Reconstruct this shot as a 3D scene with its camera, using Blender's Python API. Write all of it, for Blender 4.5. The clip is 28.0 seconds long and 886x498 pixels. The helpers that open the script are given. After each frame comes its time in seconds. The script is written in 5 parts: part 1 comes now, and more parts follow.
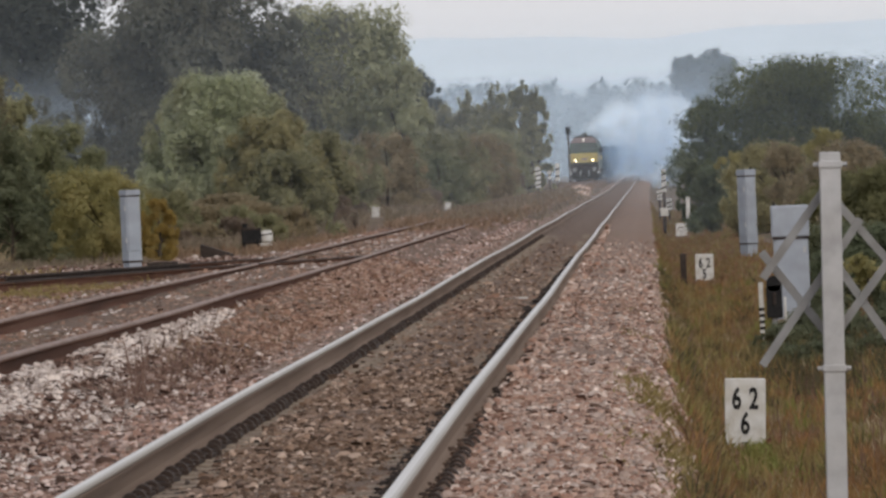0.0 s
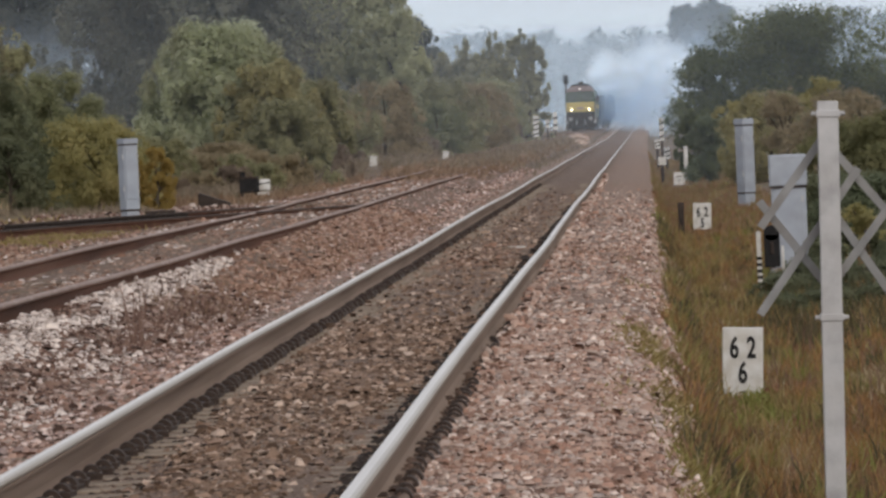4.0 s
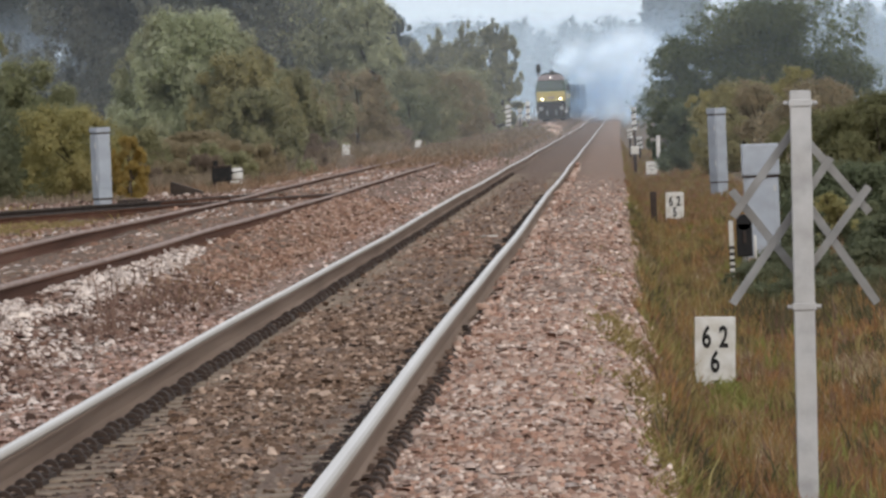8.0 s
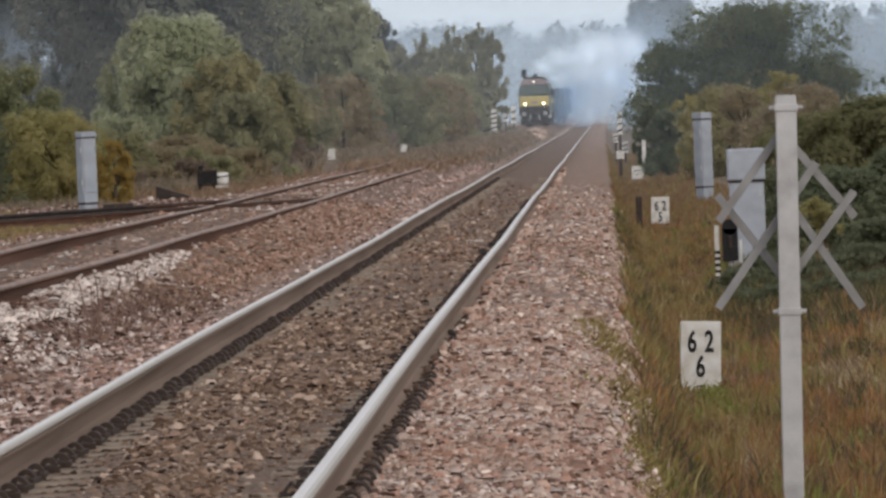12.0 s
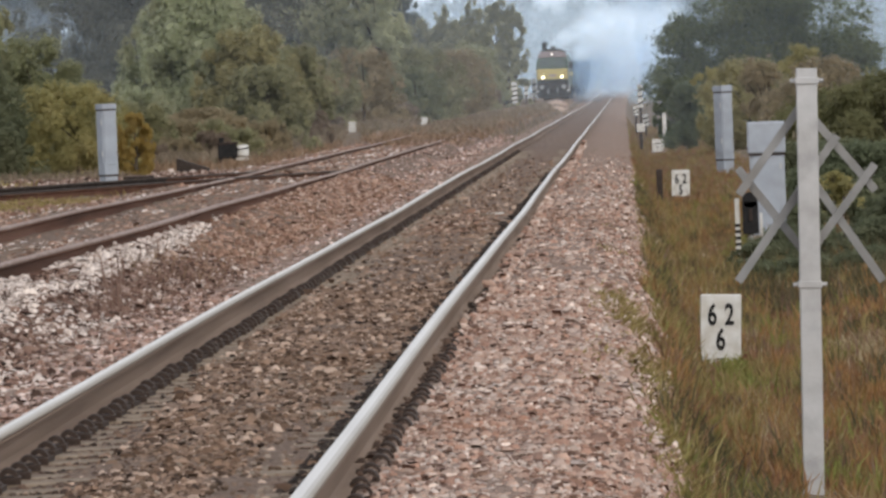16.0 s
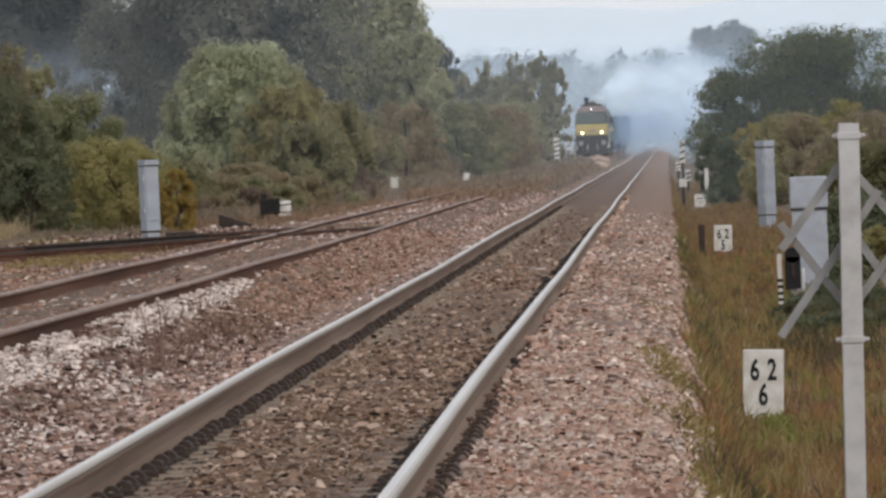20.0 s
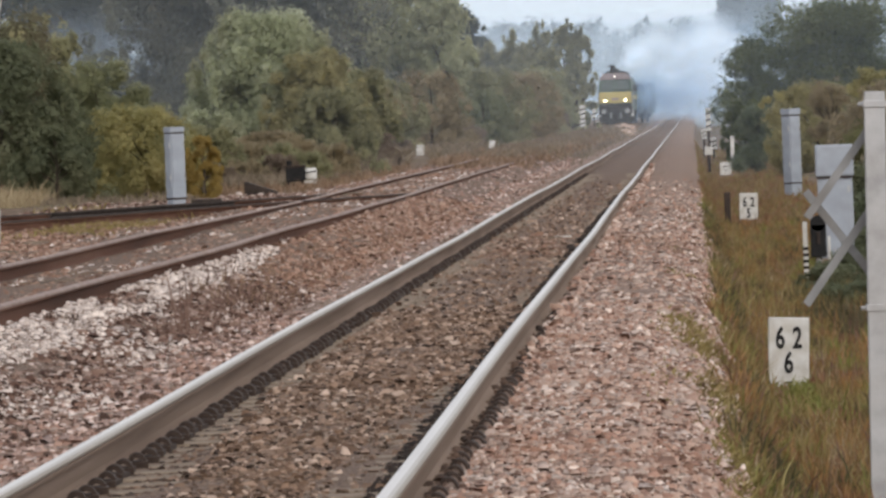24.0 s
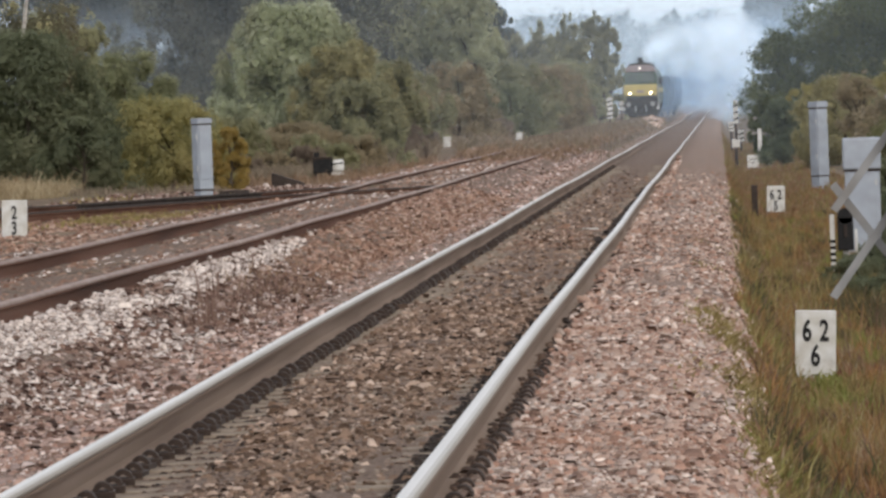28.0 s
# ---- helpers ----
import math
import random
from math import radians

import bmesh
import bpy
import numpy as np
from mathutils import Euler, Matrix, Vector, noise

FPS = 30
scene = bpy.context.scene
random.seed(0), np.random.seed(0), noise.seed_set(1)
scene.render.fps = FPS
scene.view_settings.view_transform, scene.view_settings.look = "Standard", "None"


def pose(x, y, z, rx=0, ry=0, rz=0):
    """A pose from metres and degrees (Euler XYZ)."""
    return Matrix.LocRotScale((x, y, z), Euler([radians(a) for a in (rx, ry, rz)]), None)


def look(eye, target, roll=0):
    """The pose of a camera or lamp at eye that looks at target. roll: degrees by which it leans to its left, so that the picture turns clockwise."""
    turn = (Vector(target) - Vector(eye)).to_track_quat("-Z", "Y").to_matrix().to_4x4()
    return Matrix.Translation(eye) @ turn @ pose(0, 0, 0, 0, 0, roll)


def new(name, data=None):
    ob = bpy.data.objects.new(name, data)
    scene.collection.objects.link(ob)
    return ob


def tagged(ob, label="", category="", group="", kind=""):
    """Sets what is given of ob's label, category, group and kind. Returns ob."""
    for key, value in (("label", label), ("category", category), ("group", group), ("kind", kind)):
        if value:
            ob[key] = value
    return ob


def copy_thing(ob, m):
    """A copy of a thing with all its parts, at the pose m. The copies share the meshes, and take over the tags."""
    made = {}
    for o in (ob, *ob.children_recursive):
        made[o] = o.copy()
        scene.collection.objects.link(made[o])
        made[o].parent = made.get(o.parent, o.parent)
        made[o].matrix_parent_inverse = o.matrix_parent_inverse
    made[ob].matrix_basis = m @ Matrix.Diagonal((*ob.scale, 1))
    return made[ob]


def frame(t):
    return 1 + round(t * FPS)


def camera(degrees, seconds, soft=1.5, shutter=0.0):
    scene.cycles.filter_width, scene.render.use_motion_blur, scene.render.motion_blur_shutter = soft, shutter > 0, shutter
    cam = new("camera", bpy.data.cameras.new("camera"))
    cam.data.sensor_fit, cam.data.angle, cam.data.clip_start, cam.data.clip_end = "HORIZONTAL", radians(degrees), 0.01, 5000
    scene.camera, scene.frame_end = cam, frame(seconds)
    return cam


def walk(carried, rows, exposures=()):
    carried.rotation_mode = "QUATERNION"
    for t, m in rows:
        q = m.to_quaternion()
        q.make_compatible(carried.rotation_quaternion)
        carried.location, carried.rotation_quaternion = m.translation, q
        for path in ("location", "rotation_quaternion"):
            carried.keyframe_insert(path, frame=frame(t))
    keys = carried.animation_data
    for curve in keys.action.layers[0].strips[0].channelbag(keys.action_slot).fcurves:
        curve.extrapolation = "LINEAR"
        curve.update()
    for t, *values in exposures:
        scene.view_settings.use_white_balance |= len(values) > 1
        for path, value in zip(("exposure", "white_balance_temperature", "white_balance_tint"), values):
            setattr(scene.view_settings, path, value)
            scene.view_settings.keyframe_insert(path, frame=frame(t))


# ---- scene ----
cam = camera(6.41, 28.0, soft=2.8)
EYE = 1.33                      # above the main line's rail heads
# seconds, yaw, pitch, roll: the camera is held by hand, turning on the spot
ROWS = [
    (0, 1.4699, -0.5149, 2.5200),
    (0.5, 1.4893, -0.5473, 2.4978),
    (1, 1.5069, -0.5918, 2.4847),
    (1.5, 1.5219, -0.6349, 2.5564),
    (2, 1.5414, -0.6711, 2.4822),
    (2.5, 1.5578, -0.6982, 2.4974),
    (3, 1.5676, -0.7475, 2.5013),
    (3.5, 1.5163, -0.8241, 2.4814),
    (5.5, 1.3345, -0.9970, 2.4744),
    (6, 1.3188, -1.0332, 2.4238),
    (6.5, 1.3043, -1.0466, 2.4094),
    (7, 1.2888, -1.0352, 2.3981),
    (7.5, 1.2726, -1.0053, 2.4362),
    (8, 1.2553, -0.9738, 2.4160),
    (8.5, 1.2235, -0.9445, 2.4199),
    (9, 1.1831, -0.9165, 2.4595),
    (9.5, 1.1392, -0.8847, 2.4106),
    (10, 1.1034, -0.8487, 2.3982),
    (10.5, 1.1017, -0.8143, 2.4947),
    (11, 1.1204, -0.8165, 2.4140),
    (11.5, 1.1351, -0.8691, 2.3997),
    (12, 1.1510, -0.9449, 2.3967),
    (12.5, 1.1640, -1.0173, 2.3433),
    (14.5, 1.2226, -1.0141, 2.1958),
    (15, 1.2382, -1.0905, 2.3312),
    (15.5, 1.2618, -1.1191, 2.3447),
    (16, 1.2997, -1.1372, 2.3149),
    (16.5, 1.3376, -1.0937, 2.3301),
    (17, 1.3763, -1.0043, 2.3347),
    (17.5, 1.4141, -0.9338, 2.3586),
    (18, 1.4546, -0.8845, 2.4110),
    (18.5, 1.4942, -0.8249, 2.4228),
    (19, 1.5322, -0.7489, 2.4223),
    (19.5, 1.5701, -0.7030, 2.3861),
    (20, 1.6051, -0.7220, 2.4082),
    (20.5, 1.6328, -0.7874, 2.3812),
    (21, 1.6505, -0.8523, 2.4159),
    (21.5, 1.6657, -0.8941, 2.4470),
    (23.5, 1.7667, -0.9341, 2.3539),
    (24, 1.7917, -0.9499, 2.3117),
    (24.5, 1.8165, -0.9684, 2.3038),
    (25, 1.8412, -0.9896, 2.2506),
    (25.5, 1.8652, -1.0016, 2.1849),
    (26, 1.8875, -1.0026, 2.1968),
    (26.5, 1.9137, -1.0016, 2.1616),
    (27, 1.9373, -1.0001, 2.1853),
    (27.5, 1.9632, -0.9998, 2.1914),
    (28, 1.9896, -1.0006, 2.1769),
]
EXPOSURES = [(0, -0.26, 6600, 12), (1, -0.35, 6600, 12), (3, -0.25, 6600, 12), (6, 0.02, 6540, 11), (8, 0.07, 6500, 10), (9.5, 0.05, 6520, 10), (10.5, -0.12, 6560, 11), (12.5, -0.14, 6600, 12), (14.5, 0.08, 6500, 10), (16, 0.14, 6500, 10), (18, 0.14, 6500, 10), (19, 0.15, 6500, 10), (19.8, -0.06, 6560, 11), (21.5, -0.02, 6600, 12), (24, 0.1, 6550, 11), (28, 0.15, 6500, 10)]
walk(cam, [(t, pose(0, 0, EYE, 90 + pitch, roll, yaw)) for t, yaw, pitch, roll in ROWS], EXPOSURES)

# ---- light: an overcast autumn sky ----
world = bpy.data.worlds.new("overcast_sky")
scene.world = world
world.use_nodes = True
wn, wl = world.node_tree.nodes, world.node_tree.links
sky = wn.new("ShaderNodeTexSky")
sky.sky_type, sky.sun_disc = "NISHITA", False
sky.sun_elevation, sky.sun_rotation = radians(35), radians(156)
sky.air_density, sky.dust_density, sky.ozone_density = 1.0, 4.0, 1.0
# thick even cloud: most of the sky's colour is washed to a pale grey
cloud = wn.new("ShaderNodeMix")
cloud.data_type = "RGBA"
cloud.inputs["Factor"].default_value = 0.8
# the cloud is brighter low down, where haze lies before it, than overhead
co, sep, ramp = wn.new("ShaderNodeTexCoord"), wn.new("ShaderNodeSeparateXYZ"), wn.new("ShaderNodeValToRGB")
ramp.color_ramp.elements[0].position, ramp.color_ramp.elements[0].color = 0.0, (0.85, 0.868, 0.905, 1)
haze_band = ramp.color_ramp.elements.new(0.12)
haze_band.color = (0.93, 0.935, 0.96, 1)
ramp.color_ramp.elements[2].position, ramp.color_ramp.elements[2].color = 0.8, (0.52, 0.55, 0.6, 1)
gain = wn.new("ShaderNodeVectorMath")
gain.operation = "SCALE"
gain.inputs["Scale"].default_value = 10.5
wl.new(co.outputs["Generated"], sep.inputs[0])
wl.new(sep.outputs["Z"], ramp.inputs["Fac"])
wl.new(ramp.outputs["Color"], gain.inputs[0])
wl.new(gain.outputs["Vector"], cloud.inputs["B"])
wl.new(sky.outputs["Color"], cloud.inputs["A"])
wl.new(cloud.outputs["Result"], wn["Background"].inputs["Color"])
wn["Background"].inputs["Strength"].default_value = 0.115

sun = new("sun", bpy.data.lights.new("sun", "SUN"))
sun.data.energy, sun.data.angle, sun.data.color = 1.5, radians(40), (1.0, 0.96, 0.9)
sun.matrix_world = look((35, -80, 62), (0, 0, 0))
scene.cycles.transparent_max_bounces = 64


# ---- materials ----
def mat(name, colours, rough=0.8, metal=0.0, by="noise", scale=6.0, bump=0.0, bump_scale=60.0, stain=None, stain_scale=0.7,
        stain_amount=0.4, translucent=0.0, emit=0.0, along=1.0, island=0.34):
    """colours run along a ramp, driven by noise in object space, by island or by object; stain: a second, larger pattern."""
    m = bpy.data.materials.new(name)
    m.use_nodes = True
    n, l = m.node_tree.nodes, m.node_tree.links
    b = n["Principled BSDF"]
    b.inputs["Roughness"].default_value, b.inputs["Metallic"].default_value = rough, metal
    b.inputs["Specular IOR Level"].default_value = 0.15 if rough >= 0.7 else 0.4
    co = n.new("ShaderNodeTexCoord")
    ramp = n.new("ShaderNodeValToRGB")
    el = ramp.color_ramp.elements
    while len(el) < len(colours):
        el.new(0.5)
    lo, hi = (0.3, 0.7) if by == "noise" else (0.0, 1.0)
    for i, c in enumerate(colours):
        el[i].position = lo + (hi - lo) * i / max(1, len(colours) - 1)
        el[i].color = (*c, 1)
    if by == "noise":
        t = n.new("ShaderNodeTexNoise")
        t.inputs["Scale"].default_value, t.inputs["Detail"].default_value = scale, 5
        mp = n.new("ShaderNodeMapping")
        mp.inputs["Scale"].default_value = (1.0, along, 1.0)
        l.new(co.outputs["Object"], mp.inputs["Vector"])
        l.new(mp.outputs["Vector"], t.inputs["Vector"])
        l.new(t.outputs["Fac"], ramp.inputs["Fac"])
    elif by == "island":
        t = n.new("ShaderNodeNewGeometry")
        l.new(t.outputs["Random Per Island"], ramp.inputs["Fac"])
    elif by == "clump":
        # leaf by leaf a little, clump by clump more
        t, t3, r3, ad = n.new("ShaderNodeNewGeometry"), n.new("ShaderNodeTexNoise"), n.new("ShaderNodeMapRange"), n.new("ShaderNodeMath")
        t3.inputs["Scale"].default_value, t3.inputs["Detail"].default_value = scale, 3
        mp = n.new("ShaderNodeMapping")
        mp.inputs["Scale"].default_value = (1.0, along, 1.0)
        l.new(co.outputs["Object"], mp.inputs["Vector"])
        l.new(mp.outputs["Vector"], t3.inputs["Vector"])
        r3.inputs["From Min"].default_value, r3.inputs["From Max"].default_value, r3.inputs["To Max"].default_value = 0.32, 0.68, 0.96 - island
        l.new(t3.outputs["Fac"], r3.inputs["Value"])
        ad.operation = "MULTIPLY_ADD"
        ad.inputs[1].default_value = island
        l.new(t.outputs["Random Per Island"], ad.inputs[0])
        l.new(r3.outputs["Result"], ad.inputs[2])
        l.new(ad.outputs[0], ramp.inputs["Fac"])
    else:
        t = n.new("ShaderNodeObjectInfo")
        l.new(t.outputs["Random"], ramp.inputs["Fac"])
    colour = ramp.outputs["Color"]
    if stain:
        s = n.new("ShaderNodeTexNoise")
        s.inputs["Scale"].default_value, s.inputs["Detail"].default_value = stain_scale, 4
        l.new(co.outputs["Object"], s.inputs["Vector"])
        r = n.new("ShaderNodeMapRange")
        r.inputs["From Min"].default_value, r.inputs["From Max"].default_value = 0.42, 0.66
        r.inputs["To Max"].default_value = stain_amount
        l.new(s.outputs["Fac"], r.inputs["Value"])
        mix = n.new("ShaderNodeMix")
        mix.data_type = "RGBA"
        mix.inputs["B"].default_value = (*stain, 1)
        l.new(r.outputs["Result"], mix.inputs["Factor"])
        l.new(colour, mix.inputs["A"])
        colour = mix.outputs["Result"]
    l.new(colour, b.inputs["Base Color"])
    if bump:
        t2 = n.new("ShaderNodeTexNoise")
        t2.inputs["Scale"].default_value, t2.inputs["Detail"].default_value = bump_scale, 6
        l.new(co.outputs["Object"], t2.inputs["Vector"])
        bm = n.new("ShaderNodeBump")
        bm.inputs["Strength"].default_value, bm.inputs["Distance"].default_value = bump, 0.02
        l.new(t2.outputs["Fac"], bm.inputs["Height"])
        l.new(bm.outputs["Normal"], b.inputs["Normal"])
    if emit:
        l.new(colour, b.inputs["Emission Color"])
        b.inputs["Emission Strength"].default_value = emit
    out = n["Material Output"]
    if translucent:
        tr = n.new("ShaderNodeBsdfTranslucent")
        l.new(colour, tr.inputs["Color"])
        ms = n.new("ShaderNodeMixShader")
        ms.inputs["Fac"].default_value = translucent
        l.new(b.outputs[0], ms.inputs[1])
        l.new(tr.outputs[0], ms.inputs[2])
        l.new(ms.outputs[0], out.inputs["Surface"])
    return m


def smoke_mat(name, colour, alpha, scale, wisps=0.6, fade=None):
    """Thin smoke or mist: mostly clear, scattering a little light from both sides, thicker and thinner in wisps."""
    m = bpy.data.materials.new(name)
    m.use_nodes = True
    n, l = m.node_tree.nodes, m.node_tree.links
    n.remove(n["Principled BSDF"])
    d, tr, cl = n.new("ShaderNodeBsdfDiffuse"), n.new("ShaderNodeBsdfTranslucent"), n.new("ShaderNodeBsdfTransparent")
    for s in (d, tr):
        s.inputs["Color"].default_value = (*colour, 1)
    body, mix = n.new("ShaderNodeAddShader"), n.new("ShaderNodeMixShader")
    l.new(d.outputs[0], body.inputs[0])
    l.new(tr.outputs[0], body.inputs[1])
    co, t, r = n.new("ShaderNodeTexCoord"), n.new("ShaderNodeTexNoise"), n.new("ShaderNodeMapRange")
    t.inputs["Scale"].default_value, t.inputs["Detail"].default_value = scale, 4
    l.new(co.outputs["Object"], t.inputs["Vector"])
    l.new(t.outputs["Fac"], r.inputs["Value"])
    r.inputs["From Min"].default_value, r.inputs["From Max"].default_value = 0.3, 0.75
    r.inputs["To Min"].default_value, r.inputs["To Max"].default_value = alpha * (1 - wisps), alpha
    thick = r.outputs["Result"]
    if fade:
        sep, g, mu = n.new("ShaderNodeSeparateXYZ"), n.new("ShaderNodeMapRange"), n.new("ShaderNodeMath")
        mu.operation = "MULTIPLY"
        g.interpolation_type = "SMOOTHSTEP"
        l.new(co.outputs["Object"], sep.inputs[0])
        l.new(sep.outputs["Z"], g.inputs["Value"])
        g.inputs["From Min"].default_value, g.inputs["From Max"].default_value = fade
        g.inputs["To Min"].default_value, g.inputs["To Max"].default_value = 1.0, 0.0
        l.new(thick, mu.inputs[0])
        l.new(g.outputs["Result"], mu.inputs[1])
        thick = mu.outputs[0]
    l.new(thick, mix.inputs["Fac"])
    l.new(cl.outputs[0], mix.inputs[1])
    l.new(body.outputs[0], mix.inputs[2])
    l.new(mix.outputs[0], n["Material Output"].inputs["Surface"])
    return m


M = dict(
    soil=mat("gravelly_soil", [(0.07, 0.048, 0.034), (0.15, 0.1, 0.07), (0.22, 0.17, 0.12)], 0.95, scale=3, bump=0.6, bump_scale=14, stain=(0.06, 0.07, 0.03), stain_scale=0.15),
    bed=mat("ballast_bed", [(0.06, 0.041, 0.032), (0.165, 0.116, 0.09), (0.27, 0.2, 0.162)], 0.95, scale=45, bump=1.0, bump_scale=50),
    bed_pale=mat("pale_ballast_bed", [(0.089, 0.060, 0.047), (0.249, 0.178, 0.142), (0.379, 0.285, 0.235)], 0.95, scale=45, bump=1.0, bump_scale=50, stain=(0.199, 0.125, 0.090), stain_scale=0.3),
    loose_pink=mat("loose_pinkish_granite", [(0.09, 0.05, 0.038), (0.24, 0.155, 0.12), (0.37, 0.22, 0.165), (0.35, 0.29, 0.25), (0.48, 0.33, 0.26), (0.7, 0.6, 0.52)], 0.88, by="object", bump=0.5, bump_scale=90),
    loose_brown=mat("loose_brown_ballast", [(0.05, 0.034, 0.026), (0.14, 0.097, 0.07), (0.22, 0.155, 0.115), (0.27, 0.21, 0.17), (0.38, 0.31, 0.25)], 0.9, by="object", bump=0.5, bump_scale=90),
    stone_brown=mat("oily_brown_ballast", [(0.030, 0.019, 0.014), (0.111, 0.070, 0.049), (0.201, 0.129, 0.091), (0.242, 0.174, 0.136), (0.312, 0.207, 0.150), (0.584, 0.451, 0.365)], 0.9, by="island", bump=0.4, stain=(0.161, 0.094, 0.055), stain_scale=0.5),
    stone_grit=mat("dark_grit_and_gap_shade", [(0.03, 0.022, 0.018), (0.085, 0.055, 0.042), (0.15, 0.1, 0.075)], 0.85, by="island", bump=0.4),
    stone_pink=mat("pinkish_granite_ballast", [(0.086, 0.051, 0.038), (0.260, 0.168, 0.134), (0.408, 0.242, 0.180), (0.395, 0.320, 0.276), (0.533, 0.360, 0.282), (0.469, 0.386, 0.340), (0.816, 0.672, 0.586)], 0.88, by="island", bump=0.4, stain=(0.295, 0.148, 0.092), stain_scale=0.6),
    stone_dull=mat("dull_pinkish_brown_ballast", [(0.062, 0.038, 0.029), (0.222, 0.139, 0.108), (0.370, 0.224, 0.171), (0.333, 0.254, 0.229), (0.468, 0.314, 0.254), (0.764, 0.629, 0.572)], 0.9, by="island", bump=0.4),
    stone_white=mat("fresh_white_limestone", [(0.227, 0.167, 0.140), (0.510, 0.428, 0.381), (0.680, 0.585, 0.530), (0.770, 0.679, 0.620)], 0.85, by="island", bump=0.3),
    heap=mat("pale_pinkish_rubble", [(0.16, 0.11, 0.085), (0.4, 0.29, 0.23), (0.62, 0.5, 0.43)], 0.9, scale=7, bump=0.8, bump_scale=12),
    stone_grey=mat("mixed_grey_ballast", [(0.038, 0.021, 0.016), (0.095, 0.053, 0.04), (0.17, 0.1, 0.076), (0.23, 0.148, 0.115), (0.31, 0.22, 0.18), (0.62, 0.52, 0.465)], 0.9, by="island", bump=0.3),
    stone_rust=mat("rust_stained_ballast", [(0.112, 0.062, 0.041), (0.246, 0.141, 0.101), (0.336, 0.207, 0.151), (0.448, 0.330, 0.263)], 0.9, by="island", bump=0.3),
    rail_head=mat("worn_bright_steel", [(0.558, 0.535, 0.513), (0.666, 0.643, 0.621)], 0.4, 0.45, scale=1.5, along=0.15),
    rail_dull=mat("half_worn_shaded_steel", [(0.4, 0.37, 0.335), (0.5, 0.47, 0.435)], 0.45, 0.35, scale=1.5, along=0.15),
    rail_flank=mat("brownish_grey_steel", [(0.27, 0.235, 0.195), (0.34, 0.305, 0.26)], 0.55, 0.15, scale=3, along=0.1),
    rail_side=mat("weathered_rail_steel", [(0.146, 0.102, 0.077), (0.197, 0.142, 0.107), (0.241, 0.178, 0.138)], 0.85, 0.0, scale=9, along=0.02),
    rust=mat("rusty_rail_steel", [(0.07, 0.033, 0.021), (0.125, 0.06, 0.039), (0.17, 0.092, 0.065)], 0.85, 0.05, scale=5, along=0.03, bump=0.3),
    rust_head=mat("dull_rusty_rail_head", [(0.17, 0.105, 0.08), (0.25, 0.175, 0.143), (0.32, 0.24, 0.205)], 0.6, 0.2, scale=4, bump=0.15),
    tar=mat("tarred_timber", [(0.025, 0.02, 0.018), (0.06, 0.045, 0.038)], 0.8, scale=8, bump=0.4),
    concrete=mat("weathered_concrete", [(0.149, 0.116, 0.088), (0.248, 0.198, 0.152), (0.317, 0.260, 0.203)], 0.92, scale=7, bump=0.4, stain=(0.138, 0.097, 0.073), stain_scale=2),
    clip=mat("dark_spring_steel", [(0.026, 0.018, 0.015), (0.060, 0.042, 0.034)], 0.7, 0.0, scale=20),
    white=mat("white_painted_concrete", [(0.46, 0.45, 0.43), (0.58, 0.575, 0.555), (0.62, 0.615, 0.6)], 0.75, scale=9, bump=0.25, stain=(0.4, 0.36, 0.3), stain_scale=7, stain_amount=0.55),
    black=mat("black_paint", [(0.012, 0.012, 0.013), (0.025, 0.024, 0.024)], 0.85, scale=9),
    grey_paint=mat("pale_grey_cabinet_paint", [(0.275, 0.308, 0.358), (0.341, 0.374, 0.424)], 0.55, scale=3, bump=0.05, stain=(0.220, 0.231, 0.253), stain_scale=4),
    galvanised=mat("galvanised_steel", [(0.32, 0.32, 0.325), (0.42, 0.42, 0.425), (0.47, 0.47, 0.475)], 0.6, 0.1, scale=7, bump=0.1, stain=(0.32, 0.3, 0.28), stain_scale=3),
    slat=mat("grey_back_of_sign", [(0.2, 0.2, 0.2), (0.29, 0.29, 0.29)], 0.7, 0.1, scale=6, bump=0.1, stain=(0.18, 0.16, 0.14), stain_scale=4),
    birch_bark=mat("pale_birch_bark", [(0.3, 0.27, 0.24), (0.5, 0.47, 0.43)], 0.85, scale=8, bump=0.3, stain=(0.08, 0.07, 0.06), stain_scale=5),
    bark=mat("grey_brown_bark", [(0.05, 0.04, 0.03), (0.12, 0.1, 0.08)], 0.95, scale=12, bump=0.6),
    loco_green=mat("dark_green_loco_paint", [(0.02, 0.05, 0.03), (0.035, 0.08, 0.045)], 0.45, scale=2, stain=(0.05, 0.05, 0.04)),
    loco_yellow=mat("yellow_loco_paint", [(0.36, 0.3, 0.1), (0.44, 0.37, 0.14)], 0.45, scale=3, stain=(0.35, 0.25, 0.08)),
    loco_red=mat("red_brown_roof_paint", [(0.193, 0.154, 0.158), (0.263, 0.219, 0.224)], 0.55, scale=3),
    loco_under=mat("black_underframe_grime", [(0.015, 0.014, 0.014), (0.04, 0.036, 0.033)], 0.8, scale=5),
    glass=mat("dark_windscreen_glass", [(0.06, 0.075, 0.07), (0.09, 0.11, 0.1)], 0.08, 0.0, scale=1),
    lamp=mat("lit_headlight", [(1.0, 0.84, 0.5), (1.0, 0.88, 0.58)], 0.3, emit=5.0),
    marker=mat("lit_marker_lamp", [(1.0, 0.95, 0.85), (1.0, 0.95, 0.85)], 0.3, emit=0.7),
)


